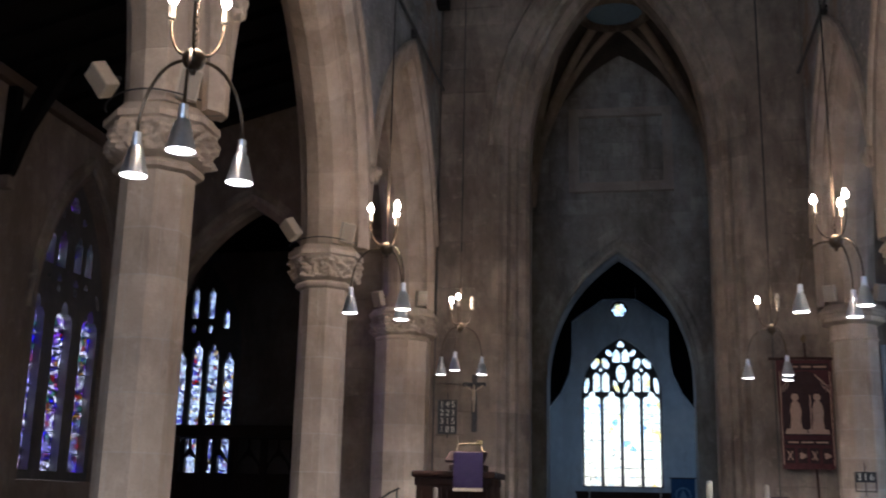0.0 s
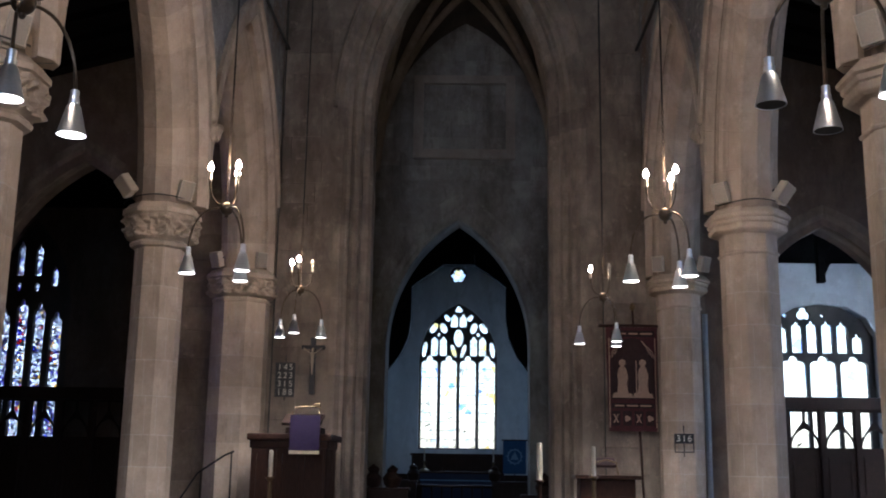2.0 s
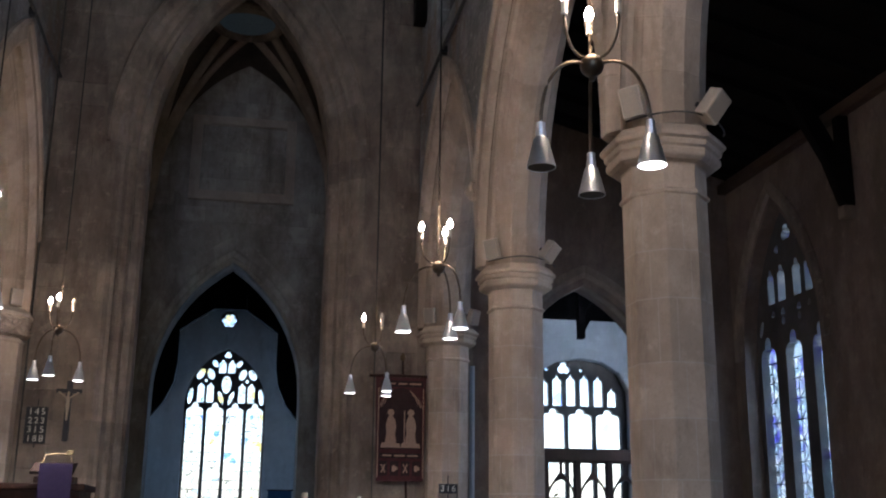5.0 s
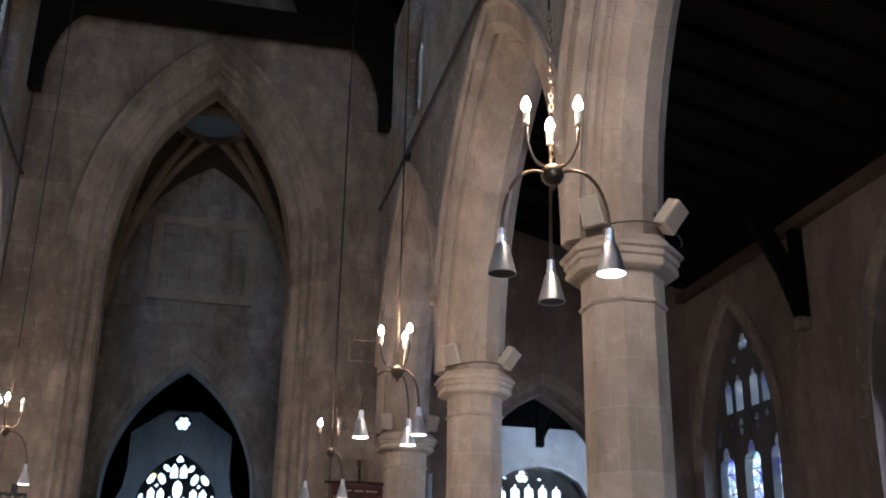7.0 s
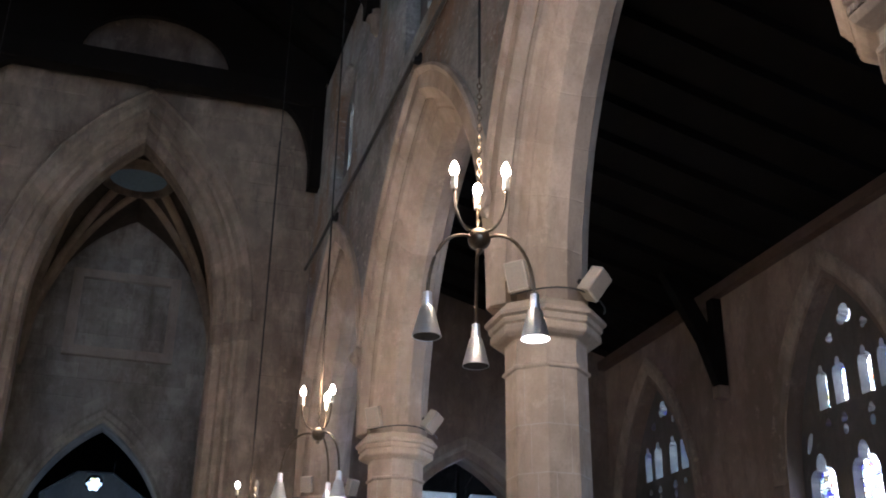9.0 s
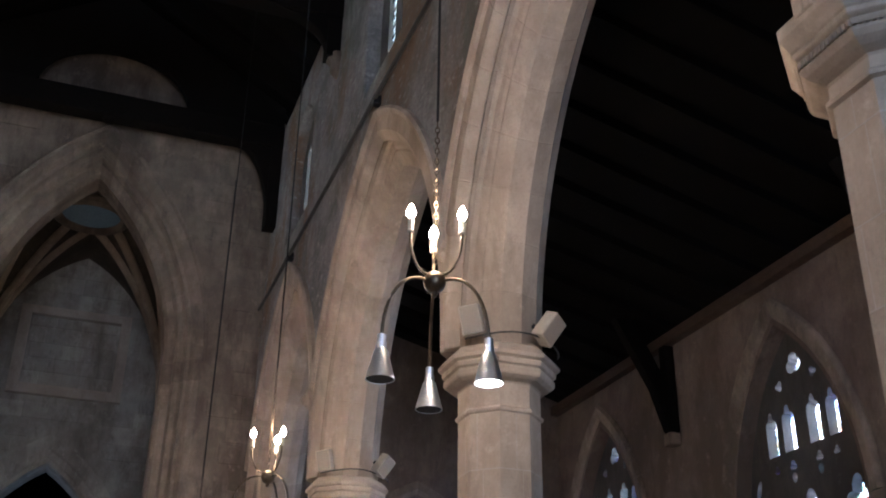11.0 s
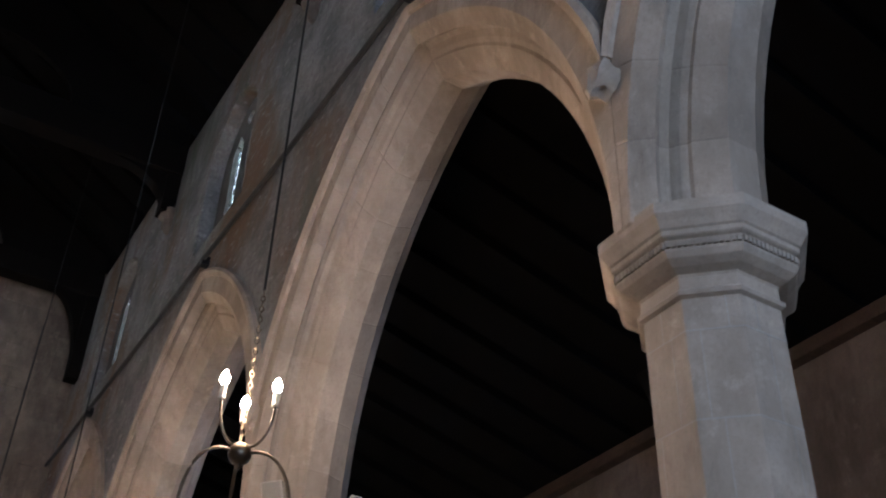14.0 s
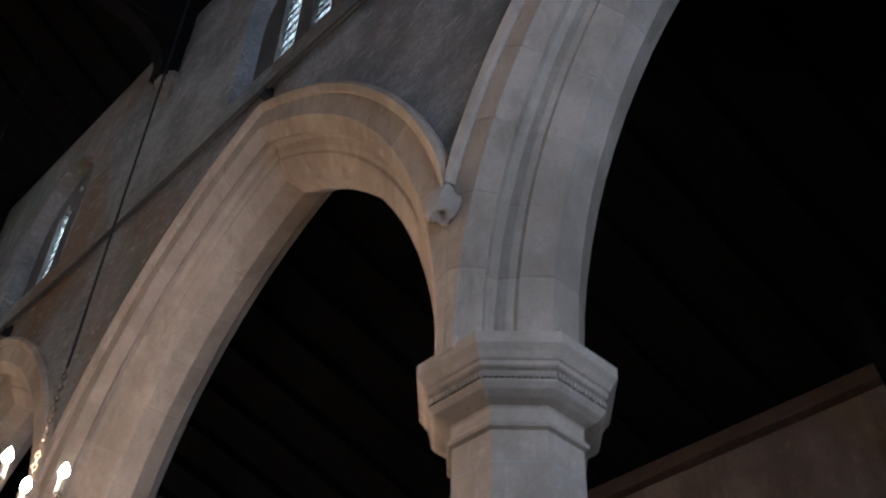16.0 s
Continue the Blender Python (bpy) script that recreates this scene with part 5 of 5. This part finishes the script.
lectern = empty("lectern", (2.05, 16.6, 0), "dark oak reading desk with a brass book rest", "lectern")
part("body", boxed((-0.42, -0.25, 0.0), (0.42, 0.3, 1.45), 0.012), M_WOOD, lectern)
part("top", boxed((-0.5, -0.32, 1.45), (0.5, 0.36, 1.51), 0.012), M_WOOD, lectern)
for s in (-1, 1):
    part("panel", boxed((s * 0.2 - 0.15, -0.265, 0.3), (s * 0.2 + 0.15, -0.25, 1.2), 0.006), M_WOOD, lectern)
part("book_rest", tube([(-0.22, -0.2, 1.51), (-0.18, -0.16, 1.70), (0, -0.14, 1.74), (0.14, -0.16, 1.70), (0.17, -0.2, 1.51)], 0.013, 8), M_BRASS, lectern)
part("book", boxed((-0.16, -0.14, -0.02), (0.16, 0.14, 0.02), 0.006, pose(-0.02, -0.08, 1.70, 25)), M_DEEP, lectern)


def candlestick(at, stem, candle, thick, stem_mat, label):
    thing = empty("candlestick", at, label, "candlestick", "candlesticks")
    smooth(part("stem", lathe([(0.16, 0.0), (0.15, 0.04), (0.05, 0.1), (0.03, 0.2), (0.03, stem * 0.5), (0.045, stem * 0.52), (0.03, stem * 0.55), (0.03, stem - 0.06), (0.07, stem - 0.02), (0.07, stem)], 16), stem_mat, thing))
    smooth(part("candle", lathe([(thick, stem), (thick, stem + candle), (thick * 0.3, stem + candle + 0.02)], 14), M_CANDLE, thing, "ivory wax candle"))
    return thing


candlestick((-2.9, 15.3, 0), 1.42, 0.36, 0.032, M_BRASS, "tall brass processional candlestick")
candlestick((1.72, 15.3, 0), 1.5, 0.4, 0.03, M_BRASS, "tall brass processional candlestick")
candlestick((1.02, 16.4, 0), 1.42, 0.55, 0.045, M_WOOD, "large paschal candle on a dark wooden stand")


def stall(at, width, height, heads):
    thing = empty("choir_stall", at, "dark carved oak choir stall front with poppyhead ends", "choir stall", "choir stalls")
    part("front", boxed((-width / 2, -0.06, 0), (width / 2, 0.06, height), 0.012), M_SCREEN, thing)
    part("desk", boxed((-width / 2 - 0.03, -0.1, height), (width / 2 + 0.03, 0.3, height + 0.05), 0.012), M_SCREEN, thing)
    for k in range(3):
        w = width / 3
        part("panel", boxed((-width / 2 + w * k + 0.05, -0.075, 0.25), (-width / 2 + w * (k + 1) - 0.05, -0.06, height - 0.12), 0.006), M_SCREEN, thing)
    for x in heads:
        bm = lathe([(0.05, height), (0.14, height + 0.1), (0.17, height + 0.22), (0.09, height + 0.32), (0.11, height + 0.38), (0.02, height + 0.46)], 14, 0, None, (x, 0, 0))
        for v in bm.verts:
            v.co += 0.03 * noise.noise_vector(v.co * 12)
        smooth(part("poppyhead", bm, M_SCREEN, thing))
    return thing


stall((-1.6, 20.0, 0), 0.8, 1.15, [-0.25, 0.1])
stall((-1.95, 27.6, 0), 1.0, 1.2, [0.42])
stall((0.95, 27.6, 0), 0.9, 1.2, [-0.38])
stall((1.2, 20.4, 0), 0.5, 1.05, [0.15])

# ---- the sanctuary ----
tagged(part("floor_sanctuary", boxed((CW0, 31.5, -0.1), (CW1, CHANCEL_EAST, 0.45), 0.01), M_FLOOR), "raised stone sanctuary floor", "floor", kind="structure")
altar = empty("altar", (-0.43, 34.8, 0.45), "altar with a dark frontal and pale edging", "altar")
part("body", boxed((-1.22, -0.4, 0), (1.22, 0.4, 0.93), 0.01), M_LINEN, altar)
part("top", boxed((-1.32, -0.45, 0.93), (1.32, 0.45, 1.0), 0.012), M_WOOD, altar)
part("superfrontal", boxed((-1.25, -0.415, 0.74), (1.25, -0.402, 0.93), 0.003), M_LINEN, altar)
part("pale_edging", boxed((-1.25, -0.42, 0.70), (1.25, -0.405, 0.74), 0.003), M_PALE, altar)
reredos = empty("reredos", (-0.5, CHANCEL_EAST - 0.1, 0.45), "low dark oak reredos behind the altar", "reredos")
part("board", boxed((-1.55, -0.08, 0), (1.55, 0.035, 1.5), 0.01), M_WOOD, reredos)
part("cornice", boxed((-1.6, -0.12, 1.5), (1.6, 0.035, 1.58), 0.015), M_WOOD, reredos)
for k in range(6):
    part("panel", boxed((-1.45 + 0.49 * k, -0.095, 0.8), (-1.02 + 0.49 * k, -0.08, 1.42), 0.006), M_WOOD, reredos)
for x in (-1.15, 1.1):
    candlestick((-0.43 + x, 34.9, 1.45), 0.32, 0.42, 0.022, M_BRASS, "brass altar candlestick on the altar")
blue = empty("blue_banner", (1.35, 34.6, 0.45), "blue church banner with a pale round emblem on a pole", "banner")
part("pole", tube([(0, 0.03, 0), (0, 0.03, 2.05)], 0.02, 8), M_WOOD, blue)
part("crossbar", tube([(-0.42, 0, 2.02), (0.42, 0, 2.02)], 0.02, 8), M_WOOD, blue)
part("cloth", boxed((-0.37, -0.012, 0.95), (0.37, 0.0, 2.0), 0.004), M_BLUE, blue)
part("emblem", plate(foil(0, 1.5, 0.27, 12, 3), [foil(0, 1.5, 0.22, 12, 3)], -0.02, -0.013, PY), M_PALE, blue)
part("emblem_centre", plate([(-0.13, 1.4), (0, 1.66), (0.13, 1.4)], [], -0.02, -0.013, PY), M_PALE, blue)
rails = empty("altar_rail", (-0.45, 31.4, 0), "dark oak altar rail", "rail")
part("top_rail", boxed((-2.6, -0.05, 1.0), (2.6, 0.05, 1.08), 0.01), M_WOOD, rails)
for k in range(18):
    part("baluster", lathe([(0.03, 0), (0.02, 0.2), (0.035, 0.5), (0.02, 0.8), (0.03, 1.0)], 8, 0, None, (-2.5 + 0.294 * k, 0, 0)), M_WOOD, rails)

# pale strip beside the south respond, coloured as the lit edge of the wall
tagged(part("downpipe", tube([(SOUTH + 0.46, EAST - 0.12, 0), (SOUTH + 0.46, EAST - 0.12, 4.2)], 0.045, 10), M_LIT_EDGE), "pale strip beside the half-column, toned as its lit wall edge", "pipe")
tagged(part("wall_conduit", tube([(-3.46, EAST - 0.02, 0.2), (-3.46, EAST - 0.02, 11.0)], 0.014, 6), M_CONDUIT), "thin dark conduit running up the east wall", "cable")
tagged(part("wall_conduit", tube([(2.22, EAST - 0.02, 0.2), (2.2, EAST - 0.02, 11.6)], 0.011, 6), M_CONDUIT), "thin dark conduit running up the east wall", "cable")

# ---- blocks of the walls, last ----
east_keep = clear_of_arch(TMID, THALF, TSPRING, TRISE, 0.72)
courses(nave_east, M_ASHLAR, NORTH + HALF_WALL, SOUTH - HALF_WALL, 0.3, 12.3, EAST, PY, east_keep, 0.42, 0.95)
tower_keep0 = clear_of_arch(CMID, CHALF, CSPRING, CRISE, 0.57)
tower_keep = lambda a, b, z0, z1: tower_keep0(a, b, z0, z1) and not (b > -1.56 and a < 0.98 and z1 > 9.05 and z0 < 11.2)
courses(tower_e, M_TOWER, AXIS - 2.19, AXIS + 2.19, 4.0, 12.9, TOWER_EAST, PY, tower_keep, 0.4, 0.8)
courses(tower_e, M_TOWER, -1.3, 0.73, 9.29, 10.99, TOWER_EAST, PY, lambda *q: True, 0.36, 0.7)
